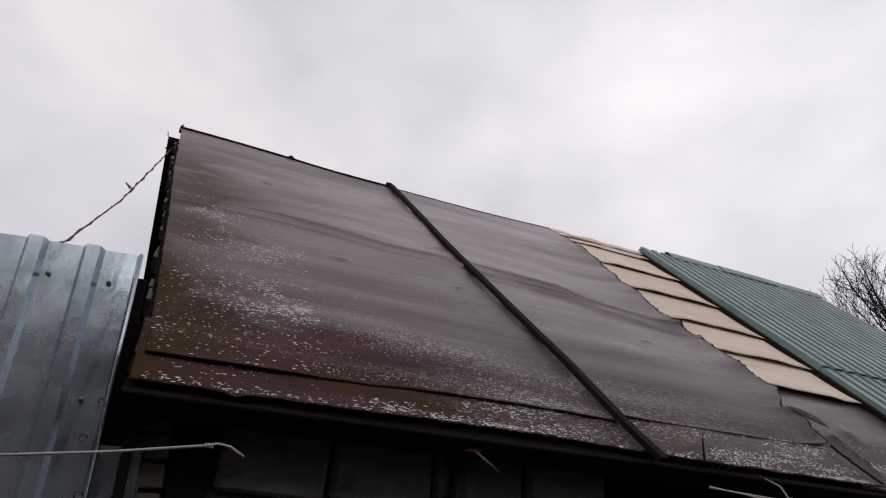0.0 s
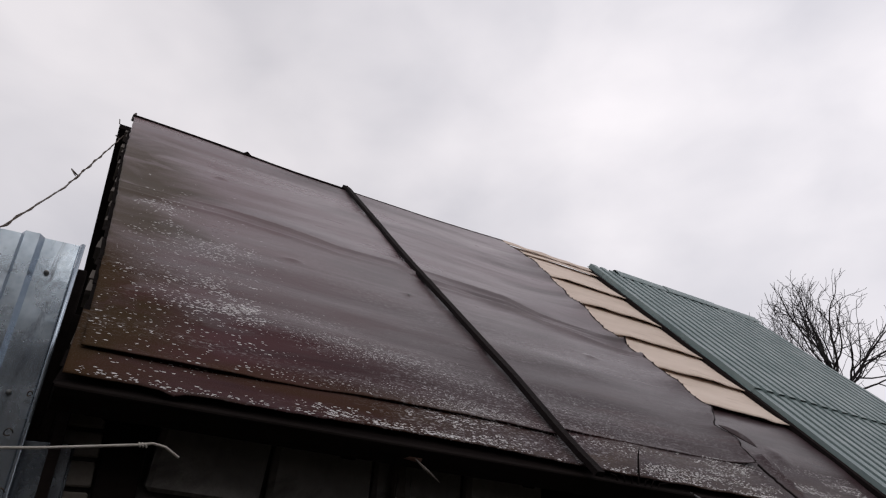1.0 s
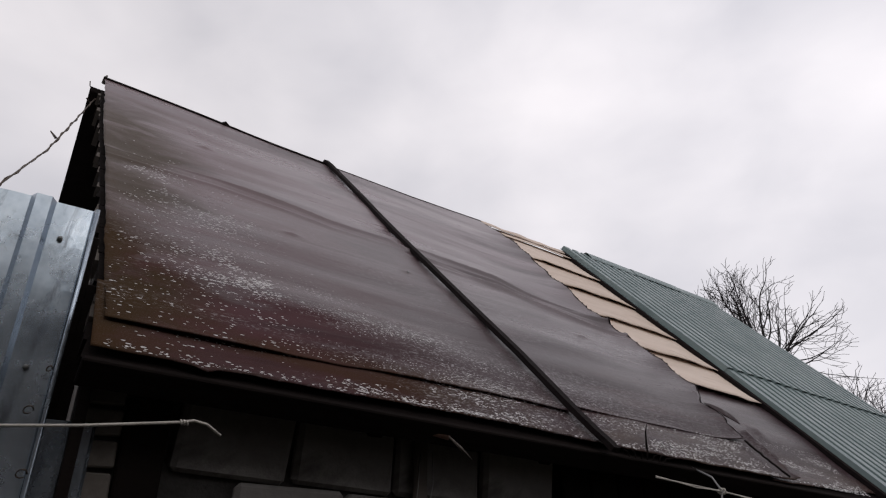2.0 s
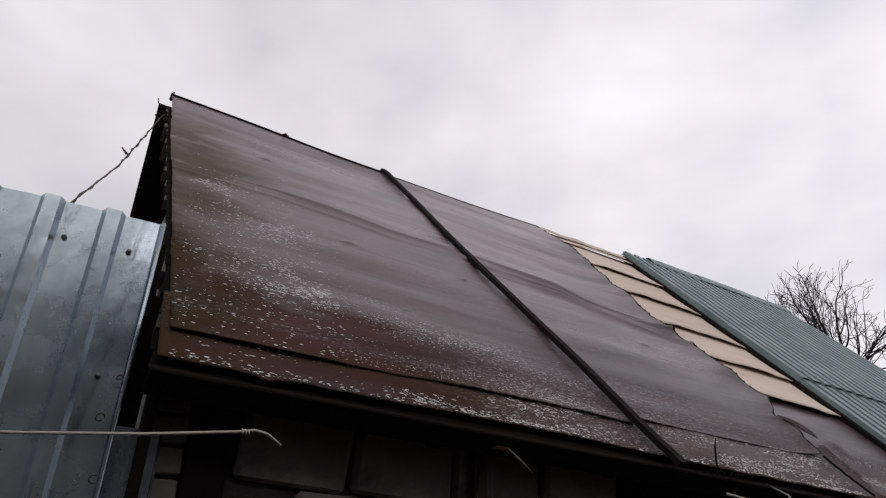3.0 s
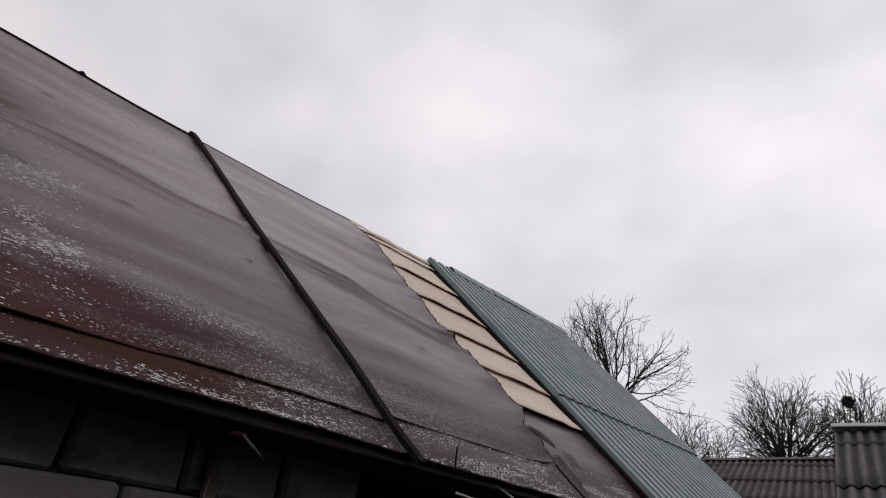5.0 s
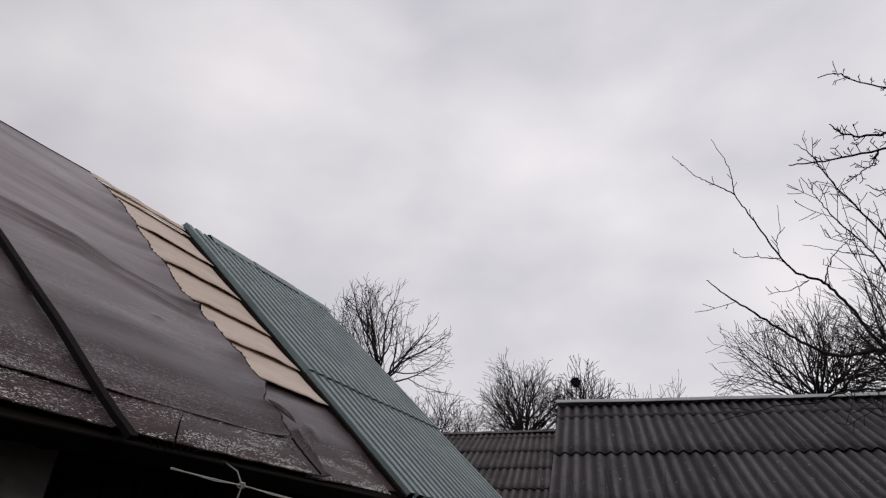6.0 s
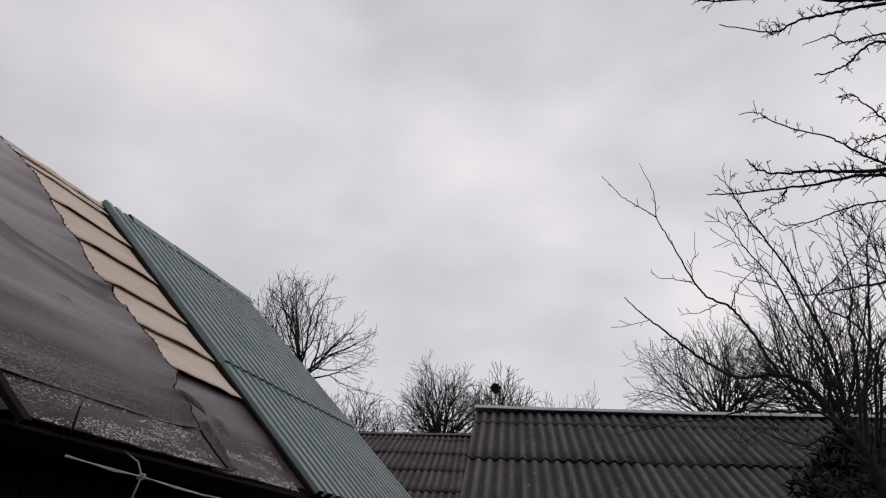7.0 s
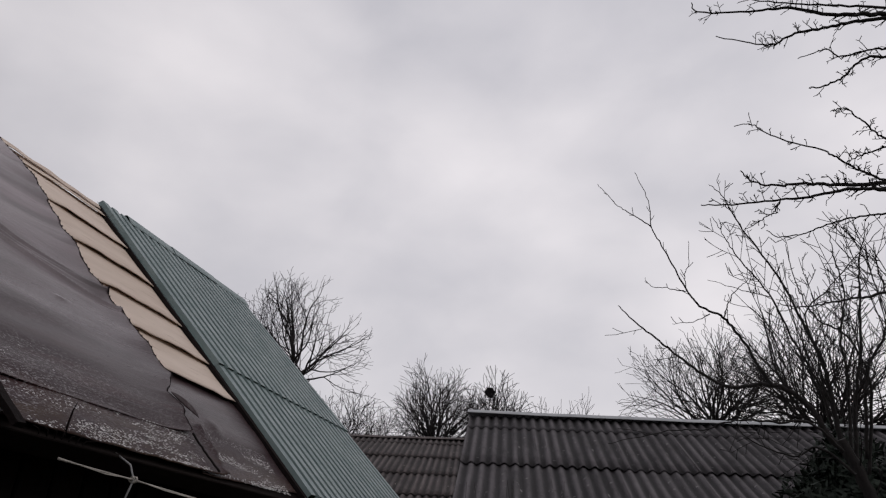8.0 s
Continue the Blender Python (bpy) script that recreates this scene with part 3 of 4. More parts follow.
for k, u0 in enumerate(lap_u):
    u1 = (lap_u + [2.80])[k + 1] + 0.06
    sl = lerp_list(u0, FELT_R) - 0.12

    def course(s, u, u0=u0, k=k):
        rise = 0.034 * math.exp(-max(u - u0, 0) / 0.16) * min(1, max(0.15, (s - 2.55) / 0.3))
        return -0.001 + rise * (0.75 + 0.35 * rough(s * 3, k * 5.0)) + 0.006 * bump_at(u, u0, 0.05) * rough(s * 9, k)
    sheet("roof_board", lambda u, a=sl: a, lambda u: 3.56, lambda s, a=u0, k=k: a - 0.012 * (s - 2.7) + 0.006 * rough(s * 7, k * 2.0),
          lambda s, b=u1: min(b, 2.86), course, 26, 10, 0.004, BOARD, shed, "tan fibreboard course with a lifted lower edge")
sheet("roof_board", lambda u: 2.45, lambda u: 3.4, lambda s: 2.80 + 0.01 * rough(s * 9, 3), lambda s: 2.875 + 0.008 * rough(s * 12, 8), lambda s, u: 0.024 + 0.01 * rough(s * 6, u * 9), 26, 4, 0.004, BOARD, shed)

# green ribbed metal, lower and upper row, two sheets each
PITCH = 0.101


def rib(s):
    """Broad crowns with narrow grooves between."""
    f = (s / PITCH) % 1.0
    return 0.034 * min(1, max(0, (0.36 - abs(f - 0.5)) / 0.08))


rib_s = [0.0, 0.14, 0.22, 0.78, 0.86]


def green_sheet(n0, n1, u0, u1, lift, tilt):
    cols = [(n + f) * PITCH for n in range(n0, n1) for f in rib_s] + [n1 * PITCH]
    rows = 9
    verts, uv, faces = [], [], []
    for layer in (0, 1):
        for j in range(rows + 1):
            u = u0 + (u1 - u0) * j / rows
            for c in cols:
                skew = 0.20 * (1 - u / 2.9)
                edge = 0.006 * rough(c * 7, j * 0.2) if j in (0, rows) else 0.0
                s = 3.375 + c * (1 + 0.07 * (1 - u / 2.9)) + skew
                verts.append(R(s, u + edge, 0.026 + lift + tilt * (u - u0) + rib(c) + 0.004 * rough(c * 2, u * 2, 3) - 0.0012 * layer))
                uv.append((s, u))
    w = len(cols)
    n = w * (rows + 1)
    for j in range(rows):
        for i in range(w - 1):
            q = (j * w + i, j * w + i + 1, (j + 1) * w + i + 1, (j + 1) * w + i)
            faces += [q, tuple(n + k for k in q[::-1])]
    for i in range(w - 1):
        faces.append((i + 1, i, i + n, i + 1 + n))
    return under(solid("green_roof_sheet", verts, faces, GREEN, None, "green painted ribbed steel roof sheet", False, uv), shed)


for n0, n1 in ((0, 11), (11, 20)):
    green_sheet(n0, n1, 0.02, 1.22, 0.0, 0.0)
    green_sheet(n0, n1, 1.10, 2.895, 0.012, -0.002)
slope_u = np.linspace(0.02, 2.85, 14)
ev, ef, eu = [], [], []
for u in slope_u:
    s = 3.375 + 0.20 * (1 - u / 2.9)
    for ds, h in ((-0.010, -0.004), (-0.010, 0.030), (0.010, 0.036), (0.010, 0.028)):
        ev.append(R(s + ds, u, h))
        eu.append((s + ds, u))
for i in range(13):
    for k in range(3):
        ef.append((i * 4 + k, i * 4 + k + 1, i * 4 + k + 5, i * 4 + k + 4))
under(solid("green_edge_trim", ev, ef, BATTEN, None, "dark edging strip beside the green sheets", False, eu), shed)
for k, (a, b) in enumerate(((3.66, 4.25), (4.22, 4.85), (4.82, 5.42))):
    cv, cf, cu = [], [], []
    for s in (a, b):
        for du, h in ((-0.10, 0.070), (-0.085, 0.076), (0.0, 0.082), (0.02, 0.066)):
            cv.append(R(s, 2.905 + du, h + 0.004 * (k % 2)))
            cu.append((s, du))
        cv.append(R(s, 2.905, 0.08) + Vector((-0.10, 0, -0.09)))
        cu.append((s, 0.2))
    cf = [(i, i + 1, i + 6, i + 5) for i in range(4)]
    under(solid("ridge_cap", cv, cf, GREEN, None, "green folded ridge cap", False, cu), shed)

# flecks of frost on the felt
fr = random.Random(5)
kv, kf = [], []


def fleck(s, u, h, size):
    a = fr.uniform(-0.5, 0.5)
    c = len(kv)
    for k in range(5):
        w = 2 * math.pi * k / 5 + a
        r = size * fr.uniform(0.6, 1.2)
        kv.append(R(s + r * 2.3 * math.cos(w), u + r * 0.8 * math.sin(w), h))
    kv.append(R(s, u, h + size * 0.35))
    for k in range(5):
        kf.append((c + k, c + (k + 1) % 5, c + 5))


def drifts(s, u, z):
    """Clumped cover between 0 and 1, drawn out along the eave."""
    return max(0.0, min(1.0, 0.2 + 2.4 * rough(s * 2.2, u * 7.5, z) + 0.9 * rough(s * 9, u * 24, z + 4)))


count = 0
while count < 9000:
    s, u = fr.uniform(-0.08, 3.45), fr.random() ** 1.4 * 1.9
    big = 1.0
    if u < lerp_list(s, LAP) + 0.012:
        dens = 0.42 * drifts(s, u * 1.5, 3) * (0.12 + 0.88 * min(1, max(0, (s - 0.25) / 0.5))) + 0.10 * bump_at(u, 0.045, 0.02)
        h = low_height(s, u) if s < 2.67 else patch_height(s, u)
        big = 0.78
    else:
        dens = 0.9 * bump_at(s, 0.33, 0.20) * (bump_at(u, 0.62, 0.10) + 0.35 * bump_at(u, 1.0, 0.22)) * drifts(s, u, 5)
        dens += 0.55 * bump_at(s, 0.02, 0.10) * (bump_at(u, 1.42, 0.05) + 0.8 * bump_at(u, 1.24, 0.03)) * drifts(s * 2, u, 12)
        dens += 0.05 * bump_at(s, 0.10, 0.30) * bump_at(u, 0.7, 0.7)
        fall = 0.62 - 0.42 * (s - 0.4)
        dens += 0.8 * bump_at(u, max(0.30, fall), 0.13) * bump_at(s, 0.95, 0.48) * drifts(s, u, 8)
        dens += 0.30 * bump_at(u, 0.25, 0.12) * bump_at(s, 1.1, 0.9) * drifts(s, u, 21)
        dens += 0.35 * drifts(s, u, 30) * (2.75 < s) * (u < 0.35)
        on_felt = s < felt_r(u) - 0.02
        big = 0.80 if s < 0.45 else 0.46
        h = felt_height(s, u) if on_felt else (patch_height(s, u) if u < 0.75 else None)
    if h is None or u < eave_edge(s) + 0.006 or fr.random() > dens:
        continue
    fleck(s, u, h + 0.0005, big * fr.choice((0.0013, 0.0016, 0.0020, 0.0024, 0.0030, 0.0042)))
    count += 1
under(solid("frost_fleck", kv, kf, FLECK, None, "white frost flecks scattered on the felt", kind="stuff"), shed)

# odd ends on the roof and wall
bar("dry_sprig", [R(1.80, 0.02, 0.01), R(1.815, 0.06, 0.03), R(1.825, 0.10, 0.06), R(1.83, 0.12, 0.085)], [0.005, 0.004, 0.003, 0.001], OLD_WOOD, shed, "dry sprig on the eave", 4)
for k in range(7):
    bar("dry_stalk", [R(1.70 + 0.03 * k, 0.0, -0.005), R(1.69 + 0.035 * k, 0.02, 0.012 + 0.004 * (k % 3)), R(1.66 + 0.045 * k, 0.018 + 0.01 * (k % 2), 0.02)], 0.0025, OLD_WOOD, shed, "", 4)
bar("nail_head", [R(1.193, 1.168, 0.012), R(1.193, 1.168, 0.028)], 0.008, STEEL_WIRE, shed, "", 8)
bar("splinter", [(-1.75, 0.855, 1.905), (-1.745, 0.89, 1.875), (-1.748, 0.935, 1.846)], [0.002, 0.0055, 0.001], TIMBER, shed, "pale split splinter under the eave", 5)
box("lath_upright", (-2.03, 0.90, 1.5), (-2.01, 0.95, 2.02), TIMBER, shed, "grey lath against the wall")
for k, y in enumerate((0.92, 0.965)):
    bar("hanging_wire", [(-2.01, y, 1.90), (-2.005, y - 0.01 + 0.01 * k, 1.80), (-2.0, y - 0.025, 1.70), (-2.01, y - 0.03, 1.55)], 0.0014, STEEL_WIRE, shed, "thin grey wire hanging down the wall", 4)
under(solid("wire_knot", *tube([(-2.0, 0.905, 1.72), (-1.99, 0.895, 1.705), (-2.0, 0.88, 1.71), (-1.995, 0.90, 1.725)], 0.005, 5), CORD), shed)

# black boards added to stand for the darkness under the rest of the eave
infill = solid("shed_door", [(x, y, z) for x in (-2.058, -2.03) for y, z in ((1.53, 0.02), (5.40, 0.02), (5.40, 1.86), (1.53, 2.06))],
             [(3, 2, 1, 0), (4, 5, 6, 7), (0, 1, 5, 4), (1, 2, 6, 5), (2, 3, 7, 6), (3, 0, 4, 7)], OLD_WOOD, None, "black boards added to darken the far front under the eave")
under(infill, shed)
for k in range(26):
    y = 1.535 + 0.148 * k
    zt = 2.04 - 0.05 * (y - 1.53)
    b = box("door_board", (-2.03, y, 0.04), (-2.008 + 0.004 * rough(k, 3), y + 0.14, zt), OLD_WOOD)
    b.parent = infill

# blocks and bricks of the front wall
block_meshes = [box_mesh("block", (0.04, 0.326, 0.190), 0.013, BLOCK, 0.008) for _ in range(4)]
for c in range(-8, 2):
    z = 1.798 + 0.2 * c + 0.1
    y = 0.163 + (0.17 if c % 2 else 0.0) - (0.34 if c % 2 else 0)
    while y < 1.2:
        if y > 0.05:
            b = new("block", random.choice(block_meshes))
            b.location = (-2.052 + random.uniform(-0.004, 0.004), y + 0.168, z - 0.048 * (y + 0.15))
            b.rotation_euler = (random.uniform(-0.02, 0.02) + BETA, random.uniform(-0.01, 0.01), random.uniform(-0.01, 0.01))
            b.parent = front
            b.matrix_parent_inverse = pose(*(-v for v in front.location)) @ pose(*(-v for v in shed.location)) @ pose(*shed.location)
        y += 0.34
brick_meshes = [box_mesh("brick", (0.05, 0.11, 0.066), 0.004, BRICK, 0.003) for _ in range(3)]
pillar = box("corner_pillar", (-2.20, -0.085, -0.05), (-2.055, 0.03, 2.12), MORTAR, shed, "brick corner pillar with dark joints", 0.0)
for k in range(26):
    b = new("brick", random.choice(brick_meshes))
    b.location = (-2.06 + random.uniform(-0.004, 0.004), -0.028 + random.uniform(-0.006, 0.006), 0.03 + 0.078 * k)
    b.parent = pillar
    b.matrix_parent_inverse = pose(*(-v for v in pillar.location))

# ---- fence of galvanised sheet ----
fence = thing("metal_fence", (-1.98, -2.0, 0), "tall galvanised ribbed steel fence, smudged and dented, beside the shed", "fence")
FENCE_TOP, RIBS = 2.447, 0.1475


def fence_profile(y):
    """How far the sheet stands out at a distance along the fence."""
    f = (y + 0.10) / RIBS % 1.0
    return 0.026 * min(1, max(0, (0.20 - abs(f - 0.5)) / 0.08))


for n in range(3):
    length = RIBS * 7
    fy0 = n * length
    ys = sorted({round(fy0 + k * RIBS + f * RIBS - 0.10, 5) for k in range(9) for f in (0.0, 0.15, 0.30, 0.38, 0.5, 0.62, 0.70, 0.85)})
    ys = [fy0] + [y for y in ys if fy0 < y < fy0 + length] + [fy0 + length]
    fv, ffc = [], []
    for layer in (0, 1):
        for j in range(21):
            z = 0.04 + (FENCE_TOP - 0.04) * j / 20
            for y in ys:
                dent = 0.010 * rough(y * 3.5, z * 1.3, n) + 0.005 * rough(y * 9, z * 3, 7)
                edge = 0.004 * rough(y * 5, 2) if j == 20 else 0
                fv.append((-1.98 + fence_profile(y) + dent - 0.0014 * layer, -0.157 - y, z + edge - 0.008 * n))
    w = len(ys)
    m = w * 21
    for j in range(20):
        for i in range(w - 1):
            q = (j * w + i, (j + 1) * w + i, (j + 1) * w + i + 1, j * w + i + 1)
            ffc += [q[::-1], tuple(m + k for k in q)]
    for i in range(w - 1):
        ffc.append((20 * w + i, 20 * w + i + 1, 20 * w + i + 1 + m, 20 * w + i + m))
    for j in range(20):
        ffc.append((j * w, (j + 1) * w, (j + 1) * w + m, j * w + m))
    under(solid("fence_sheet", fv, ffc, ZINC), fence)
bar("edge_hem", [(-1.972, -0.150, z) for z in np.linspace(0.05, FENCE_TOP, 8)], 0.006, ZINC, fence, "folded bright sheet edge", 6)
for y, z in ((-0.219, 2.343), (-0.376, 2.346), (-0.214, 2.002), (-0.82, 2.34), (-1.11, 2.335), (-0.66, 2.0), (-0.95, 2.0), (-1.4, 2.34)):
    x = -1.98 + fence_profile(-0.157 - y) + 0.004
    ob = bar("screw", [(x - 0.004, y, z), (x + 0.003, y, z), (x + 0.0035, y, z), (x + 0.010, y, z), (x + 0.011, y, z)], [0.007, 0.007, 0.0045, 0.0045, 0.002], STEEL_WIRE, fence, "", 8)
for y in (-0.30, -1.7, -3.0):
    box("fence_post", (-2.07, y - 0.03, 0), (-2.01, y + 0.03, 2.3), OLD_WOOD, fence)
for z in (0.5, 2.34, 2.0):
    box("fence_rail", (-2.025, -3.2, z - 0.02), (-1.992, -0.2, z + 0.02), OLD_WOOD, fence)
for k, (z, r) in enumerate(((2.0, 0.006), (1.90, 0.010), (1.76, 0.011), (1.70, 0.008))):
    pts = [(-1.955 + 0.012 * math.sin(a * 1.3), -0.165 - 0.02 * (k % 2) + r * math.cos(a), z + r * 0.8 * math.sin(a)) for a in np.linspace(0, 5.2, 9)]
    bar("wire_curl", pts, 0.0018, RUST_WIRE, fence, "rusty wire curl", 4)

# a dark sheet edge between fence and wall
screen = tagged(box("dark_board", (-2.075, -0.32, 0.0), (-2.045, -0.125, 2.40), OLD_WOOD, bevel=0.004), "dark upright board closing the gap beside the wall", "board")

tagged(box("dark_board", (-2.078, -0.140, 0.0), (-2.05, -0.098, 2.262), OLD_WOOD, bevel=0.003), "narrow dark upright board beside the brick pillar", "board")

panel = thing("scrap_metal", (-2.03, -0.09, 0), "dark galvanised sheet offcut standing against the brick pillar", "sheet")
box("sheet", (-2.032, -0.150, 0.0), (-2.026, -0.036, 1.895), ZINC, panel, bevel=0.001)
bar("hem", [(-2.026, -0.034, z) for z in (0.0, 0.6, 1.2, 1.893)], 0.004, ZINC, panel, "bright folded edge", 6)

# ---- wires ----
wire = bar("stretched_wire", [(-1.97, -1.9, 1.72), (-1.85, -1.2, 1.765), (-1.715, -0.314, 1.816), (-1.72, -0.094, 1.838), (-1.72, 0.108, 1.865), (-1.72, 0.135, 1.871), (-1.722, 0.165, 1.866), (-1.728, 0.201, 1.845)], 0.0035, CORD, None, "", 6)
tagged(wire, "pale stretched wire with a bent free end before the shed", "wire")
knot = [(-1.72 + 0.0048 * math.sin(a), 0.105 + 0.0011 * a, 1.865 + 0.0048 * math.cos(a)) for a in np.linspace(0, 18, 37)]
under(solid("wire_wrap", *tube([Vector(p) - Vector((0, 0, 0)) for p in knot], 0.0022, 4), CORD), wire)
tie = [(-3.74, -0.245, 3.98), (-3.3, -0.295, 3.53), (-2.85, -0.35, 3.07), (-2.4, -0.43, 2.64), (-2.1, -0.50, 2.40), (-2.0, -0.53, 2.28)]
tie_wire = bar("tie_wire", tie, 0.0032, RUST_WIRE, None, "", 5)
tagged(tie_wire, "rusty twisted wire from the ridge end down behind the fence", "wire")
twist = []
for k in range(90):
    f = k / 89
    i = min(4, int(f * 5))
    p = Vector(tie[i]).lerp(Vector(tie[i + 1]), f * 5 - i)
    twist.append(p + Vector((0.003 * math.cos(k * 1.1), 0.005 * math.sin(k * 1.1), 0.004 * math.cos(k * 0.9))))
under(solid("wire_strand", *tube(twist, 0.0024, 4), RUST_WIRE), tie_wire)
for k, p in enumerate(((-3.72, -0.26, 4.0), (-3.70, -0.26, 3.90), (-3.0, -0.335, 3.22))):
    q = Vector(p)
    bar("wire_end", [q, q + Vector((0.02, -0.03, 0.015)), q + Vector((0.03, -0.035 + 0.015 * k, 0.04 - 0.03 * k))], 0.003, RUST_WIRE, tie_wire, "", 4)
line = bar("string_line", [(-1.72, 1.70, 1.838), (-1.70, 2.034, 1.805), (-1.695, 2.40, 1.768), (-1.68, 3.6, 1.70), (-1.66, 5.2, 1.66)], 0.0032, CORD, None, "", 5)
tagged(line, "pale doubled string stretched under the eave", "string")
under(solid("second_strand", *tube([(-1.72, 1.70, 1.842), (-1.705, 1.9, 1.812), (-1.70, 2.034, 1.808), (-1.69, 2.2, 1.782), (-1.695, 2.42, 1.764)], 0.0022, 4), CORD), line)
drop = bar("hanging_cord", [R(2.075, 0.03, -0.01), (-1.75, 2.06, 1.86), (-1.70, 2.035, 1.806), (-1.70, 2.01, 1.74), (-1.70, 1.995, 1.60)], 0.004, STEEL_WIRE, None, "", 5)
tagged(drop, "grey cord hanging from the eave across the string", "cord")
kn = [(-1.70 + 0.010 * math.sin(a), 2.034 + 0.010 * math.cos(a * 0.7), 1.806 + 0.010 * math.cos(a)) for a in np.linspace(0, 14, 26)]
under(solid("cord_knot", *tube(kn, 0.0028, 4), CORD), line)

# ---- slate-roofed outbuildings ----


def slate_mesh(length, waves=8, pitch=0.15, seed=0, mat=SLATE):
    """One corrugated sheet lying along -y from its upper edge, waves across x."""
    n, rows = waves * 8, 5
    verts, uv, faces = [], [], []
    for layer in (0, 1):
        for j in range(rows + 1):
            for i in range(n + 1):
                x = i / 8 * pitch
                chip = 0.010 * rough(x * 9, seed * 3.0) if j == rows else 0
                verts.append((x, -length * j / rows - chip, 0.021 * math.cos(2 * math.pi * x / pitch) - 0.007 * layer + 0.004 * rough(x, j, seed)))
                uv.append((x + seed * 1.5, length * j / rows))
    w = n + 1
    m = w * (rows + 1)
    for j in range(rows):
        for i in range(n):
            q = (j * w + i, (j + 1) * w + i, (j + 1) * w + i + 1, j * w + i + 1)
            faces += [q, tuple(m + k for k in q[::-1])]
    for i in range(n):
        faces.append((rows * w + i, rows * w + i + m, rows * w + i + 1 + m, rows * w + i + 1))
    for j in range(rows):
        faces.append((j * w, j * w + m, (j + 1) * w + m, (j + 1) * w))
    ob = solid("slate_sheet", verts, faces, mat, None, "", True, uv)
    me = ob.data
    bpy.data.objects.remove(ob)
    return me


def outbuilding(at, turn, sink, pitch, cols, rows, first, step, label, cap_mat, mat):
    """A gabled outbuilding with corrugated sheets; at: the left end of its ridge."""
    b = thing("outbuilding", at, label, "outbuilding", "outbuildings")
    b.rotation_euler = (0, radians(sink), radians(turn))  # the old ridge has sunk towards one end
    wide, a = cols * 1.05 + 0.15, radians(pitch)
    down = first + step * rows
    depth = down * math.cos(a)
    eave_z = -down * math.sin(a)
    meshes = [slate_mesh(step + 0.2, seed=k, mat=mat) for k in range(4)]
    top = [slate_mesh(first + 0.2, seed=k + 4, mat=mat) for k in range(2)]
    roof = solid("roof", [(0.05, -depth + 0.1, eave_z - 0.03), (wide - 0.05, -depth + 0.1, eave_z - 0.03), (wide - 0.05, 0, -0.06), (0.05, 0, -0.06), (0.05, depth - 0.1, eave_z - 0.03), (wide - 0.05, depth - 0.1, eave_z - 0.03)],
                 [(0, 1, 2, 3), (3, 2, 5, 4)], OLD_WOOD, b)
    for side in (0, 1):
        for r in range(rows + 1):
            d = 0.0 if r == 0 else first + step * (r - 1)
            for c in range(cols):
                sh = new("slate_sheet", random.choice(top if r == 0 else meshes))
                m = pose(0, 0, 0, 0, 0, 180 * side)
                x = c * 1.05 if side == 0 else -wide + 0.15 + c * 1.05 - 0.15
                m = m @ pose(x, -d * math.cos(a), -d * math.sin(a) + 0.007 * (rows - r) + random.uniform(-0.003, 0.003), pitch - 0.8 + random.uniform(-0.3, 0.3), 0, random.uniform(-0.25, 0.25))
                sh.matrix_basis = m
                sh.parent = roof
    # ridge cap with a folded lip
    cv, cf = [], []
    n = 24
    for i in range(n + 1):
        x = -0.03 + (wide + 0.06) * i / n
        sag = 0.03 * math.sin(math.pi * i / n) + 0.008 * rough(i * 0.7, wide)
        for y, z in ((-0.17, 0.012), (-0.165, 0.022), (-0.04, 0.080), (0.04, 0.080), (0.165, 0.022), (0.17, 0.012)):
            cv.append((x, y, z + 0.02 - sag))
    for i in range(n):
        cf += [(i * 6 + k, i * 6 + k + 1, i * 6 + k + 7, i * 6 + k + 6) for k in range(5)]
    cap = solid("ridge_cap", cv, cf, cap_mat, b)
    th = cap.modifiers.new("thick", "SOLIDIFY")
    th.thickness = 0.006
    # walls and gables
    x0, x1, yy, zz = 0.22, wide - 0.22, depth - 0.45, eave_z + 0.45 * math.tan(a) - 0.10
    zf = -at[2] - 0.1
    prof = [(-yy, zf), (-yy, zz), (0, -0.16), (yy, zz), (yy, zf)]
    for xa, xb in ((x0, x0 + 0.2), (x1 - 0.2, x1)):
        vs = [(x, y, z) for x in (xa, xb) for y, z in prof]
        solid("gable_wall", vs, [(0, 1, 2, 3, 4), (9, 8, 7, 6, 5)] + [((k + 1) % 5, k, k + 5, (k + 1) % 5 + 5) for k in range(5)], BRICK, b)
    for y in (-yy, yy - 0.2):
        w = box("wall", (x0 + 0.2, y, zf), (x1 - 0.2, y + 0.2, zz - 0.01), BRICK)
        w.parent = b
    for y0, y1, s in ((-depth, 0, 1), (0, depth, -1)):
        vs = [(x, y, z + h) for x in (-0.02, 0.03) for h in (-0.16, -0.04) for y, z in ((y0, eave_z if s > 0 else 0), (y1, 0 if s > 0 else eave_z))]
        solid("verge_board", vs, [(0, 1, 3, 2), (6, 7, 5, 4), (0, 4, 5, 1), (2, 3, 7, 6), (0, 2, 6, 4), (1, 5, 7, 3)], OLD_WOOD, b)
    return b


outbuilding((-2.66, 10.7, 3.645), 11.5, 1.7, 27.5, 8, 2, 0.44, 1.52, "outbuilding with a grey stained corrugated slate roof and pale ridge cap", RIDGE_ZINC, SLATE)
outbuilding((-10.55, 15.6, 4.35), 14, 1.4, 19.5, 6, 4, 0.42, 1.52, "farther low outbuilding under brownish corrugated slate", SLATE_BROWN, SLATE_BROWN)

# ---- bare trees ----


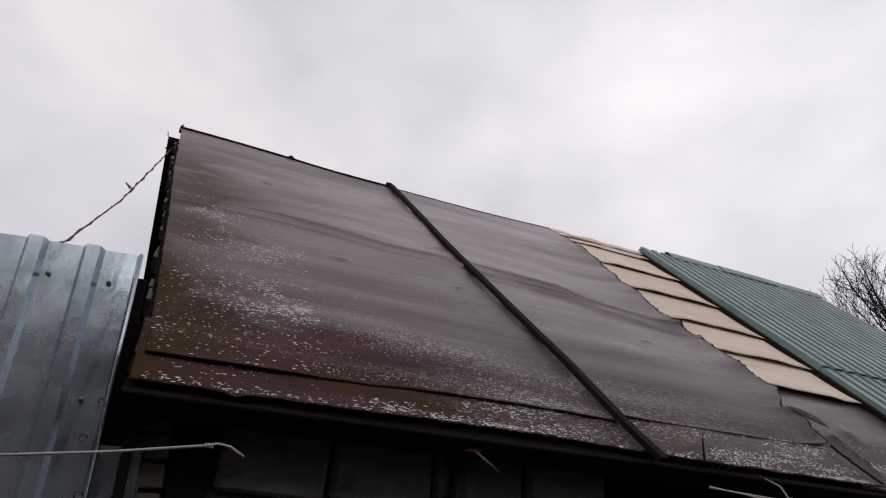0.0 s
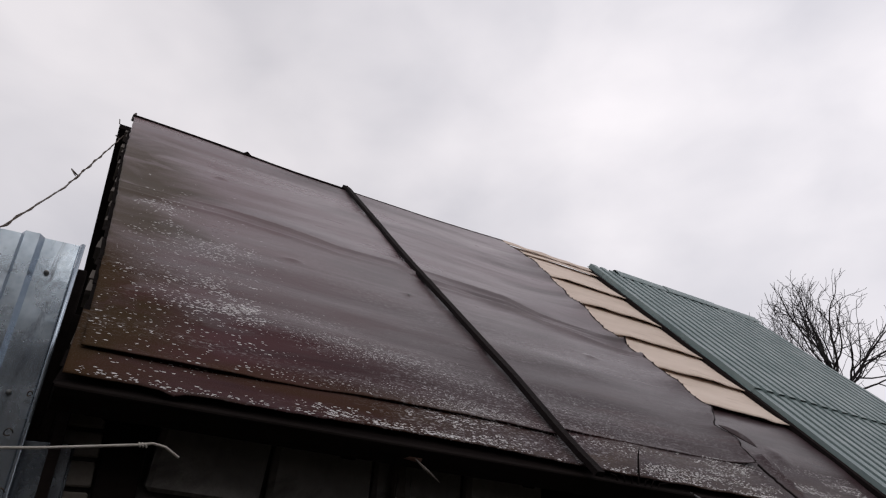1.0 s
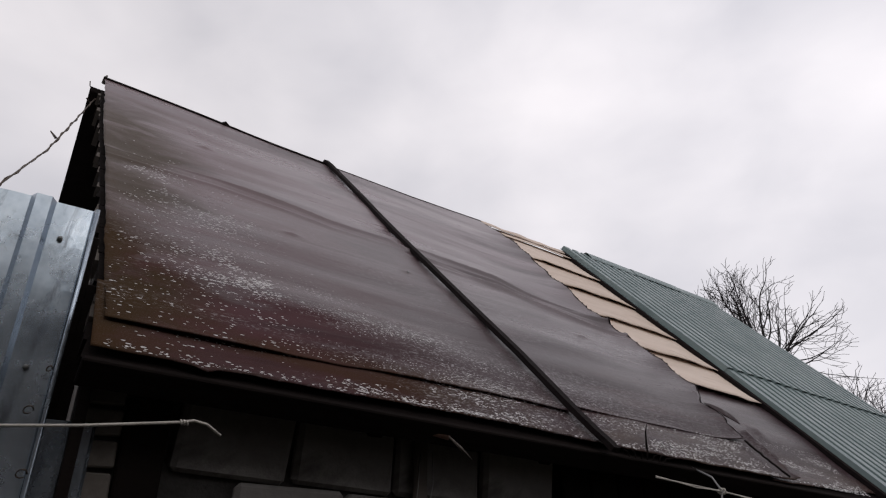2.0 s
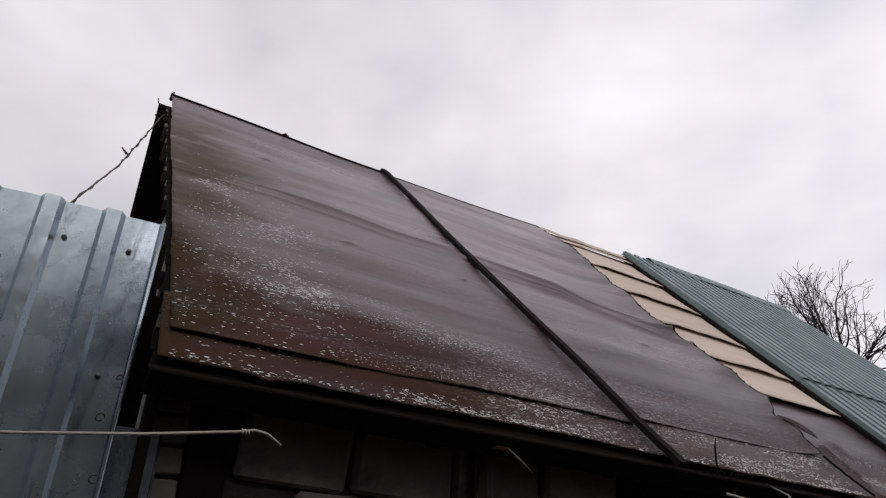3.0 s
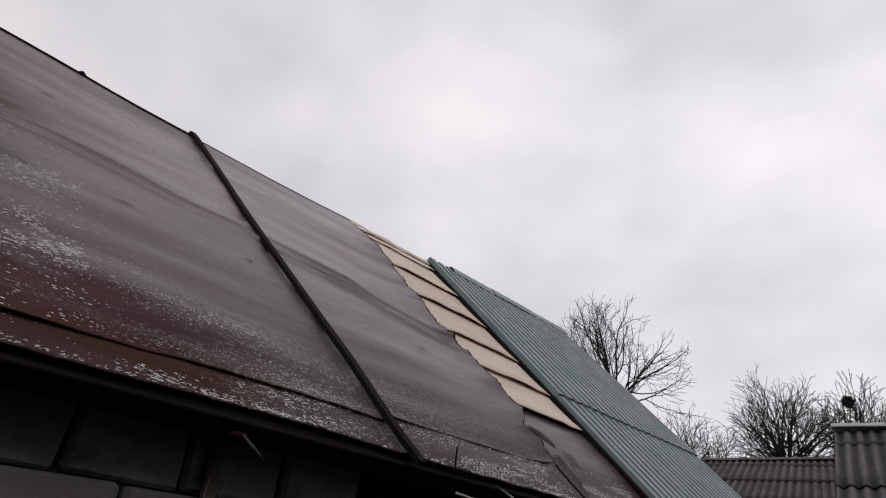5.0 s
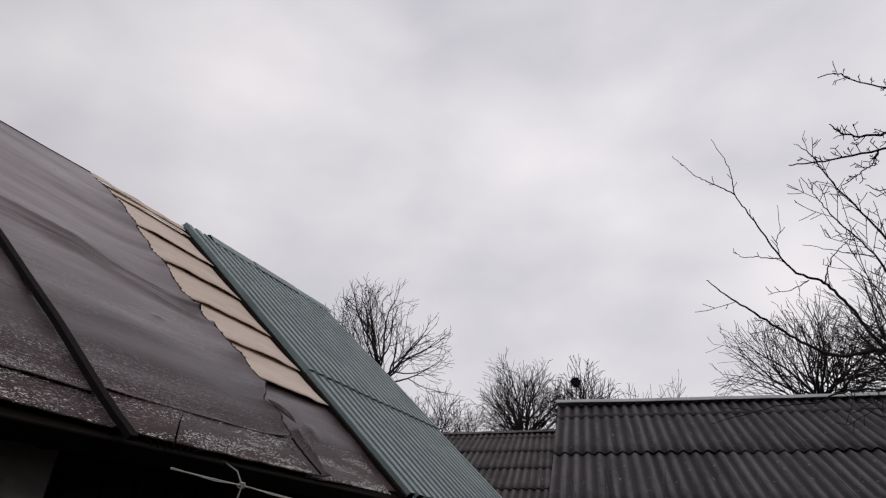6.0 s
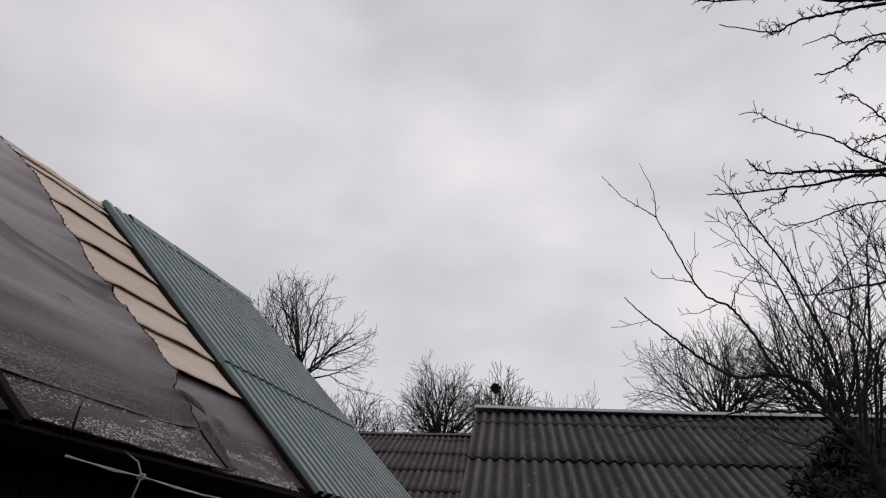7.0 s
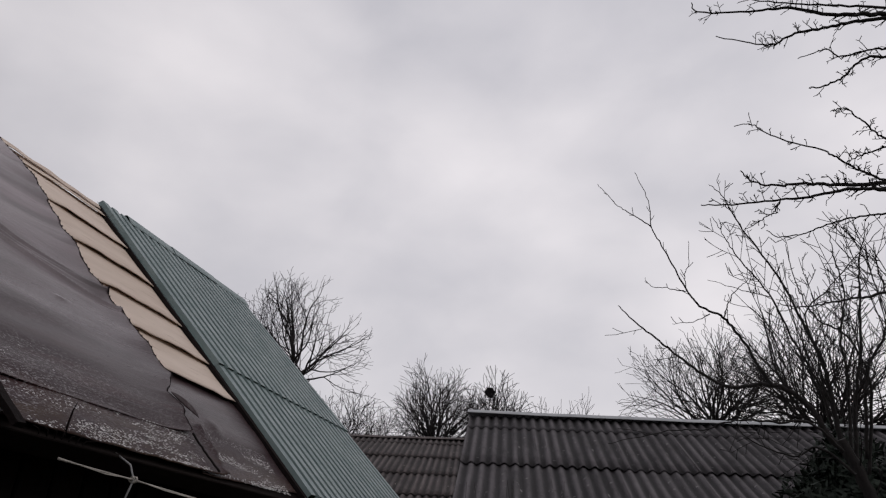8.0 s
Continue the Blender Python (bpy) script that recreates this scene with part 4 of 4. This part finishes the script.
class Wood:
    """Gathers tapered branches into one mesh."""

    def __init__(self, seed):
        self.v, self.f, self.r, self.ratio = [], [], random.Random(seed), (0.30, 0.52)

    def add(self, pts, radii, sides):
        c = len(self.v)
        v, f = tube(pts, radii, sides)
        self.v += v
        self.f += [tuple(c + i for i in q) for q in f]

    def any_dir(self):
        r = self.r
        return Vector((r.gauss(0, 1), r.gauss(0, 1), r.gauss(0, 1))).normalized()

    def grow(self, start, way, length, radius, level, lift=0.15, wild=0.25, kids=(5, 6, 5), spread=0.8, least=0.003, zig=0.0):
        """A branch with its side branches; level 0 is a twig."""
        r, n = self.r, 7 if level else 4
        p, d, pts, radii, dirs = Vector(start), way.normalized(), [Vector(start)], [radius], []
        for i in range(n):
            d = (d + wild * 0.5 * self.any_dir() + Vector((0, 0, lift * 0.35)) + zig * (1 if i % 2 else -1) * d.cross(Vector((0.3, 0.2, 1))).normalized()).normalized()
            p = p + d * length / n
            pts.append(p.copy())
            dirs.append(d.copy())
            radii.append(max(least, radius * (1 - 0.85 * (i + 1) / n)))
        self.add(pts, radii, 6 if level >= 3 else (4 if level == 2 else 3))
        if level:
            for k in range(kids[min(level, len(kids)) - 1]):
                f = r.uniform(0.25, 1.0)
                i = min(n - 1, int(f * n))
                side = dirs[i].cross(self.any_dir()).normalized()
                out = (dirs[i] * (1 - 0.5 * spread) + side * spread * r.uniform(0.6, 1.1)).normalized()
                self.grow(pts[i + 1], out, length * r.uniform(*self.ratio), max(least, radii[i + 1] * 0.72), level - 1, lift, wild, kids, spread, least, zig)

    def ob(self, name, mat, parent, label=""):
        return under(solid(name, self.v, self.f, mat, None, label, True), parent)


def fan(w, hub, way, reach, radius, level, hull, least, loose=1.0):
    """A branch that winds outwards to the crown's outline and forks on the way."""
    r = w.r
    n = max(4, int(reach / 0.28))
    p, d, pts, radii, dirs = Vector(hub), way.normalized(), [Vector(hub)], [radius], []
    bend = 0.16 * w.any_dir()
    for i in range(n):
        d = (d + 0.20 * w.any_dir() + bend / n + Vector((0, 0, 0.035))).normalized()
        p = p + d * reach / n
        pts.append(p.copy())
        dirs.append(d.copy())
        radii.append(max(least, radius * (1 - 0.9 * (i + 1) / n)))
        if hull(p) > 1.0 and i > 1:
            break
    w.add(pts, radii, 5 if level >= 2 else 3)
    if not level:
        return
    gap = (0.2, 0.30, 0.36, 0.50)[min(level, 3)] * loose
    at = 0.5 * gap if level < 3 else 0.9 * gap
    step = reach / n
    while at < (len(pts) - 1) * step:
        i = min(len(dirs) - 1, int(at / step))
        side = dirs[i].cross(w.any_dir()).normalized()
        turn = radians(r.uniform(26, 50))
        out = dirs[i] * math.cos(turn) + side * math.sin(turn)
        left = reach - at
        fan(w, pts[i + 1], out, left * r.uniform(0.55, 0.95) + 0.15, max(least, radii[i + 1] * 0.7), level - 1, hull, least, loose)
        at += gap * r.uniform(0.6, 1.4)


def bare_tree(at, seed, fork, top, reach, stems, label, mat=BARK_FAR, levels=3, least=0.008, group="bare trees", wide=1.0, upright=0.0, loose=1.0):
    """Trunk to the fork, then limbs that fan out to a round, twiggy crown."""
    t = thing("bare_tree", at, label, "tree", group)
    r = random.Random(seed)
    base = Vector(at)
    tr = Wood(seed)
    high = top - fork
    rad = 0.022 * high + 0.04
    pts = [base + Vector((0.15 * rough(k, seed) * k / 4, 0.15 * rough(k, seed, 4) * k / 4, (fork - at[2]) * k / 4)) for k in range(5)]
    tr.add(pts, [rad * 1.5, rad * 1.15, rad, rad * 0.95, rad * 0.9], 10)
    tr.ob("trunk", mat, t)
    hub = pts[-1]

    def hull(p):
        q = p - hub
        wob = 1 + 0.10 * rough(math.atan2(q.y, q.x) * 1.5, q.z * 0.8, seed)
        return math.sqrt((q.x / reach) ** 2 + (q.y / reach) ** 2 + (q.z / high) ** 2) / wob

    for k in range(stems):
        w = Wood(seed * 31 + k)
        a = 2.4 * k + r.uniform(-0.4, 0.4)
        tilt = math.acos(1 - 0.98 * wide * (k + 0.5) / stems) * r.uniform(0.9, 1.08)
        span = 1 / math.hypot(math.sin(tilt) / reach, math.cos(tilt) / high)
        way = Vector((math.cos(a) * math.sin(tilt), math.sin(a) * math.sin(tilt), math.cos(tilt) + upright))
        foot = hub + Vector((0, 0, -0.3 * r.random() * rad * 8))
        fan(w, foot, way, span * r.uniform(1.0, 1.25), rad * r.uniform(0.30, 0.48), levels - 1, hull, least, loose)
        w.ob("limb", mat, t)
    return t


bare_tree((-13.9, 24, 0), 3, 8.2, 12.75, 3.65, 17, "bare grey-barked tree with a round fan-shaped crown of fine twigs", least=0.0085, levels=4, loose=1.55)
bare_tree((-12.1, 25.5, 0), 4, 5.0, 8.0, 2.3, 14, "smaller bare tree, twiggy, beyond the sheds", least=0.0085)
bare_tree((-12.3, 30, 0), 14, 5.6, 7.8, 2.2, 10, "low bare shrub-like tree beyond the sheds", least=0.0090)
bare_tree((-8.7, 28, 0), 5, 5.6, 9.3, 2.85, 20, "bare multi-stemmed tree behind the slate roofs", least=0.0095, upright=0.15)
bare_tree((-6.1, 28.2, 0), 6, 5.6, 9.35, 1.8, 22, "bare upright tree holding a dark bird nest", least=0.0100, upright=0.3)
bare_tree((-4.2, 31, 0), 7, 5.9, 9.0, 1.7, 7, "thin low bare tree showing above the roof ridge", levels=2, least=0.0090, upright=0.4)
bare_tree((-2.5, 32, 0), 8, 5.9, 9.0, 1.6, 7, "thin low bare tree beyond the slate roof", levels=2, least=0.0090, upright=0.4)
bare_tree((1.9, 17.5, 0), 9, 4.4, 6.8, 2.15, 20, "bare bushy tree with fine drooping twigs behind the outbuilding", mat=BARK, least=0.0058, loose=0.85)
bare_tree((4.7, 18.5, 0), 10, 4.0, 7.8, 2.9, 20, "bare bushy tree beside another, dense with twigs", mat=BARK, least=0.0062, loose=0.85)
nw = Wood(77)
c0 = Vector((-6.17, 28, 7.95))
for k in range(320):
    d = nw.any_dir()
    p = c0 + Vector((d.x * 0.19, d.y * 0.19, d.z * 0.20)) * nw.r.uniform(0.3, 1.0)
    e = nw.any_dir() * 0.13
    nw.add([p - e, p, p + e], [0.012, 0.02, 0.012], 3)
tagged(solid("bird_nest", nw.v, nw.f, BARK), "dark ball-shaped twig nest high in a bare tree", "nest")

# the orchard tree by the outbuilding: arched limb, long whips
K1 = 5.6


def far_at(a, b, d):
    """A place d metres ahead of the yard's middle, a to the right and b above the eye for each metre."""
    return Vector((0.06 + a * d, d, 1.6 + b * d))


def limb(tree, name, pts, r0, r1, seed, twigs, length, mat, level=1, lift=0.5, zig=0.0, spread=0.8, kids=(3, 4)):
    """A bent limb through a few places, roughened, with side shoots."""
    w = Wood(seed)
    fine = []
    for i in range(len(pts) - 1):
        p0, p1, p2, p3 = pts[max(i - 1, 0)], pts[i], pts[i + 1], pts[min(i + 2, len(pts) - 1)]
        for k in range(7):
            f = k / 7
            q = 0.5 * ((2 * p1) + (p2 - p0) * f + (2 * p0 - 5 * p1 + 4 * p2 - p3) * f * f + (3 * p1 - p0 - 3 * p2 + p3) * f ** 3)
            fine.append(q + 0.007 * w.any_dir() * min(1, 0.3 + len(fine) / 8))
    fine.append(pts[-1])
    n = len(fine) - 1
    w.add(fine, [r0 + (r1 - r0) * (i / n) ** 0.8 for i in range(n + 1)], 6)
    for k in range(twigs):
        i = int(n * w.r.uniform(0.12, 0.90))
        d = (fine[min(i + 1, n)] - fine[max(i - 1, 0)]).normalized()
        side = d.cross(w.any_dir()).normalized()
        out = (0.55 * d + spread * side + Vector((0, 0, lift * w.r.uniform(0.2, 1.0)))).normalized()
        rr = max(0.0028, (r0 + (r1 - r0) * (i / n) ** 0.8) * 0.5)
        w.grow(fine[i], out, length * w.r.uniform(0.4, 1.1), min(rr, 0.009), level, lift * 0.5, 0.16, kids, spread, 0.0030, zig)
    return w.ob(name, mat, tree)


plum = thing("orchard_tree", (0.06 + 0.30 * K1, K1, 0), "bare orchard tree with an arched limb and long thin whips", "tree")
F = far_at


def path_at(d, *ab, drift=0.0):
    """Places at a depth, slowly drifting away from it."""
    return [F(a, b, d + drift * i) for i, (a, b) in enumerate(ab)]


limb(plum, "trunk", path_at(K1, (0.30, -0.30), (0.30, -0.05), (0.28, 0.08), (0.262, 0.145)), 0.060, 0.042, 1, 5, 0.4, BARK)
# the arched limb and what rises from it
limb(plum, "limb", path_at(K1, (0.264, 0.13), (0.247, 0.152), (0.237, 0.183), (0.209, 0.215), (0.180, 0.223), (0.133, 0.222), (0.090, 0.252), (0.047, 0.296), (0.011, 0.332), (-0.009, 0.358)), 0.030, 0.0035, 42, 22, 0.24, BARK, 1, 0.1)
limb(plum, "limb", path_at(K1, (0.190, 0.221), (0.177, 0.255), (0.163, 0.291), (0.143, 0.326), (0.112, 0.348), (0.096, 0.378), (0.075, 0.44), (0.057, 0.491), (0.057, 0.541), (0.041, 0.599), drift=-0.02), 0.016, 0.0025, 3, 7, 0.16, BARK, 0, 0.4)
limb(plum, "limb", path_at(K1 - 0.13, (0.057, 0.491), (0.030, 0.517), (0.004, 0.541), (-0.023, 0.585)), 0.006, 0.0025, 4, 3, 0.08, BARK, 0)
limb(plum, "limb", path_at(K1 - 0.1, (0.096, 0.373), (0.073, 0.380), (0.045, 0.387), (0.037, 0.402)), 0.005, 0.002, 5, 2, 0.08, BARK, 0)
limb(plum, "limb", path_at(K1 - 0.1, (0.125, 0.334), (0.100, 0.323), (0.069, 0.322)), 0.005, 0.002, 6, 3, 0.08, BARK, 0)
limb(plum, "limb", path_at(K1 - 0.1, (0.096, 0.378), (0.098, 0.405), (0.105, 0.418), (0.110, 0.459)), 0.0045, 0.002, 7, 3, 0.10, BARK, 0)
limb(plum, "limb", path_at(K1 - 0.08, (0.143, 0.326), (0.154, 0.350), (0.169, 0.371), (0.190, 0.386)), 0.006, 0.003, 8, 2, 0.1, BARK, 0)
limb(plum, "limb", path_at(K1, (0.133, 0.222), (0.139, 0.193), (0.159, 0.184), (0.200, 0.185)), 0.010, 0.004, 9, 8, 0.25, BARK, 1, 0.0)
limb(plum, "limb", path_at(K1, (0.212, 0.214), (0.208, 0.250), (0.207, 0.29), (0.190, 0.325)), 0.009, 0.003, 10, 6, 0.3, BARK, 1, 0.3)
# long stems leaning over
limb(plum, "limb", path_at(K1 + 0.1, (0.262, 0.14), (0.262, 0.20), (0.262, 0.25), (0.250, 0.30), (0.228, 0.387), (0.193, 0.468), (0.171, 0.535), (0.155, 0.558)), 0.022, 0.0025, 11, 16, 0.34, BARK, 1, 0.35)
limb(plum, "limb", path_at(K1 + 0.15, (0.256, 0.16), (0.250, 0.22), (0.230, 0.286), (0.211, 0.358), (0.177, 0.424), (0.164, 0.462), (0.151, 0.498)), 0.014, 0.0025, 12, 14, 0.30, BARK, 1, 0.3)
limb(plum, "limb", path_at(K1 + 0.15, (0.212, 0.354), (0.176, 0.368), (0.129, 0.389)), 0.005, 0.0022, 13, 3, 0.12, BARK, 0)
limb(plum, "limb", path_at(K1 + 0.2, (0.275, 0.12), (0.288, 0.186), (0.308, 0.252), (0.326, 0.331), (0.340, 0.401), (0.366, 0.460)), 0.020, 0.003, 14, 16, 0.40, BARK, 1, 0.4)
limb(plum, "limb", path_at(K1 + 0.1, (0.263, 0.25), (0.253, 0.321), (0.291, 0.359), (0.327, 0.398), (0.381, 0.449)), 0.009, 0.003, 15, 12, 0.28, BARK, 1, 0.3)
limb(plum, "limb", path_at(K1 + 0.3, (0.285, 0.10), (0.313, 0.218), (0.299, 0.287), (0.270, 0.311), (0.256, 0.345), (0.248, 0.398), (0.248, 0.438)), 0.014, 0.0025, 16, 12, 0.32, BARK, 1, 0.4)
limb(plum, "limb", path_at(K1 + 0.1, (0.271, 0.13), (0.289, 0.234), (0.290, 0.278), (0.309, 0.349), (0.309, 0.413), (0.312, 0.458)), 0.014, 0.0025, 17, 12, 0.35, BARK, 1, 0.4)
limb(plum, "limb", path_at(K1 + 0.3, (0.287, 0.12), (0.313, 0.233), (0.345, 0.284), (0.361, 0.336), (0.361, 0.394), (0.366, 0.428)), 0.015, 0.003, 18, 14, 0.35, BARK, 1, 0.3)
# drooping shoots over the slate roof
limb(plum, "limb", path_at(K1 - 0.2, (0.262, 0.13), (0.230, 0.168), (0.191, 0.170), (0.136, 0.174), (0.092, 0.163), (0.045, 0.162), (-0.042, 0.146), drift=-0.05), 0.012, 0.002, 19, 8, 0.3, BARK, 0, -0.3)
limb(plum, "limb", path_at(K1 - 0.2, (0.27, 0.10), (0.235, 0.135), (0.20, 0.125), (0.155, 0.145), (0.12, 0.18)), 0.012, 0.002, 20, 8, 0.35, BARK, 1, -0.1)

wr = random.Random(61)
for k in range(22):
    a0, b0 = wr.uniform(0.20, 0.37), wr.uniform(0.15, 0.26)
    da, d = wr.uniform(-0.07, 0.05), K1 + wr.uniform(-0.3, 0.6)
    b1 = wr.uniform(0.33, 0.50)
    mid = wr.uniform(-0.6, 1.0)
    limb(plum, "whip", [F(a0, b0, d), F(a0 + da * mid, (b0 + b1) / 2, d), F(a0 + da, b1, d)], wr.uniform(0.004, 0.008), 0.0022, 80 + k, 6, 0.26, BARK, k % 2, 0.3, kids=(3,))

# a second tree reaches in from the side with spurred, knobbly branches
K2 = 4.7
pear = thing("spur_tree", (3.5, 4.9, 0), "bare fruit tree reaching in with knobbly spurred branches", "tree")
limb(pear, "trunk", [Vector((3.5, 4.9, -0.1)), Vector((3.45, 4.9, 1.5)), Vector((3.35, 4.85, 3.0)), Vector((3.2, 4.8, 4.4)), Vector((3.1, 4.8, 5.6))], 0.11, 0.04, 20, 10, 0.6, BARK)
SPUR = dict(mat=BARK, level=1, lift=0.12, zig=0.30, spread=1.0, kids=(2, 2))
LOW_FORK, HIGH_FORK = (0.60, 0.47), (0.62, 0.74)
limb(pear, "limb", path_at(K2, LOW_FORK, (0.50, 0.512), (0.414, 0.524), (0.353, 0.529), (0.299, 0.538), (0.253, 0.542), (0.223, 0.554), (0.207, 0.577)), 0.026, 0.004, 21, 44, 0.10, **SPUR)
limb(pear, "limb", path_at(K2 - 0.1, LOW_FORK, (0.50, 0.50), (0.411, 0.511), (0.362, 0.521), (0.313, 0.516), (0.256, 0.515), (0.177, 0.516), (0.139, 0.522)), 0.023, 0.004, 22, 46, 0.10, **SPUR)
limb(pear, "limb", path_at(K2, (0.45, 0.52), (0.414, 0.526), (0.381, 0.547), (0.353, 0.577), (0.329, 0.598), (0.270, 0.633), (0.239, 0.664), (0.212, 0.665)), 0.012, 0.0035, 23, 30, 0.09, **SPUR)
limb(pear, "limb", path_at(K2, (0.48, 0.53), (0.431, 0.592), (0.414, 0.614), (0.397, 0.646), (0.381, 0.669), (0.359, 0.668)), 0.011, 0.0035, 24, 22, 0.09, **SPUR)
limb(pear, "limb", path_at(K2, (0.431, 0.590), (0.389, 0.580), (0.362, 0.569)), 0.009, 0.0035, 25, 16, 0.08, **SPUR)
limb(pear, "limb", path_at(K2, HIGH_FORK, (0.55, 0.82), (0.493, 0.845), (0.446, 0.858), (0.398, 0.871), (0.345, 0.900), (0.287, 0.909), (0.192, 0.930), (0.182, 0.957)), 0.030, 0.004, 26, 44, 0.11, **SPUR)
limb(pear, "limb", path_at(K2, (0.55, 0.82), (0.491, 0.840), (0.435, 0.844), (0.384, 0.842), (0.332, 0.839), (0.305, 0.825), (0.274, 0.833), (0.212, 0.866)), 0.020, 0.004, 27, 40, 0.11, **SPUR)
limb(pear, "limb", path_at(K2, (0.55, 0.82), (0.496, 0.859), (0.421, 0.885), (0.338, 0.914), (0.25, 0.95)), 0.016, 0.004, 28, 30, 0.11, **SPUR)
limb(pear, "limb", path_at(K2 + 0.05, HIGH_FORK, (0.52, 0.765), (0.476, 0.775), (0.439, 0.779), (0.397, 0.775), (0.378, 0.796), (0.333, 0.785)), 0.014, 0.0035, 29, 26, 0.10, **SPUR)
limb(pear, "limb", path_at(K2, HIGH_FORK, (0.52, 0.745), (0.471, 0.755), (0.439, 0.765), (0.409, 0.748), (0.391, 0.731), (0.358, 0.720), (0.338, 0.721)), 0.016, 0.0055, 30, 26, 0.10, **SPUR)
limb(pear, "limb", path_at(K2 - 0.1, (0.50, 0.36), (0.44, 0.35), (0.367, 0.347), (0.329, 0.343), (0.294, 0.340), (0.258, 0.335), (0.220, 0.344)), 0.015, 0.003, 31, 20, 0.14, **SPUR)
limb(pear, "limb", path_at(K2, (0.50, 0.47), (0.45, 0.472), (0.401, 0.473), (0.359, 0.472), (0.313, 0.464), (0.282, 0.454), (0.247, 0.450), (0.227, 0.464)), 0.011, 0.003, 32, 16, 0.10, **SPUR)
limb(pear, "limb", path_at(K2 - 0.1, (0.256, 0.513), (0.244, 0.495), (0.227, 0.485), (0.206, 0.476)), 0.006, 0.003, 33, 12, 0.08, **SPUR)

# dark evergreen bush beside the orchard tree
bush = thing("evergreen_bush", (1.72, 6.3, 0), "dense blackish-green evergreen bush at the foot of the tree", "bush")
limb(bush, "trunk", [Vector((1.72, 6.3, -0.05)), Vector((1.72, 6.3, 1.0)), Vector((1.74, 6.3, 2.0))], 0.06, 0.02, 40, 8, 0.5, BARK)
br = random.Random(12)
bv, bf = [], []
for k in range(15000):
    a, e = br.uniform(0, 2 * math.pi), br.uniform(-1, 1)
    f = br.random() ** 0.33
    d = Vector((math.cos(a) * math.sqrt(1 - e * e), math.sin(a) * math.sqrt(1 - e * e), e))
    lump = 0.85 + 0.35 * noise.noise(d * 2.3)
    p = Vector((1.74, 6.35, 1.66)) + Vector((d.x * 0.62, d.y * 0.55, d.z * 1.0)) * f * lump
    q = Vector((br.gauss(0, 1), br.gauss(0, 1), br.gauss(0, 0.7) + 0.4)).normalized()
    side = q.cross(d).normalized() * 0.016
    c, ln = len(bv), br.uniform(0.05, 0.11)
    bv += [p - side, p + side, p + q * ln + side * 0.4, p + q * ln - side * 0.4]
    bf.append((c, c + 1, c + 2, c + 3))
under(solid("foliage", bv, bf, NEEDLE, kind="stuff"), bush)

# thin dry stems before the outbuilding
for k in range(9):
    x0 = -1.9 + 0.12 * k + 0.05 * rough(k, 3)
    sw = Wood(300 + k)
    st = thing("dry_stem", (x0, 7.1 + 0.1 * (k % 3), 0), "thin dry brown plant stem before the slate roof", "stem", "dry stems")
    sw.grow(Vector((x0, 7.1 + 0.1 * (k % 3), 0)), Vector((0.1 * rough(k, 5), 0, 1)), 2.3 + 0.5 * rough(k, 9), 0.009, 0, 0.4, 0.2, (7,), 0.5, 0.0025)
    sw.ob("stem", BARK, st)
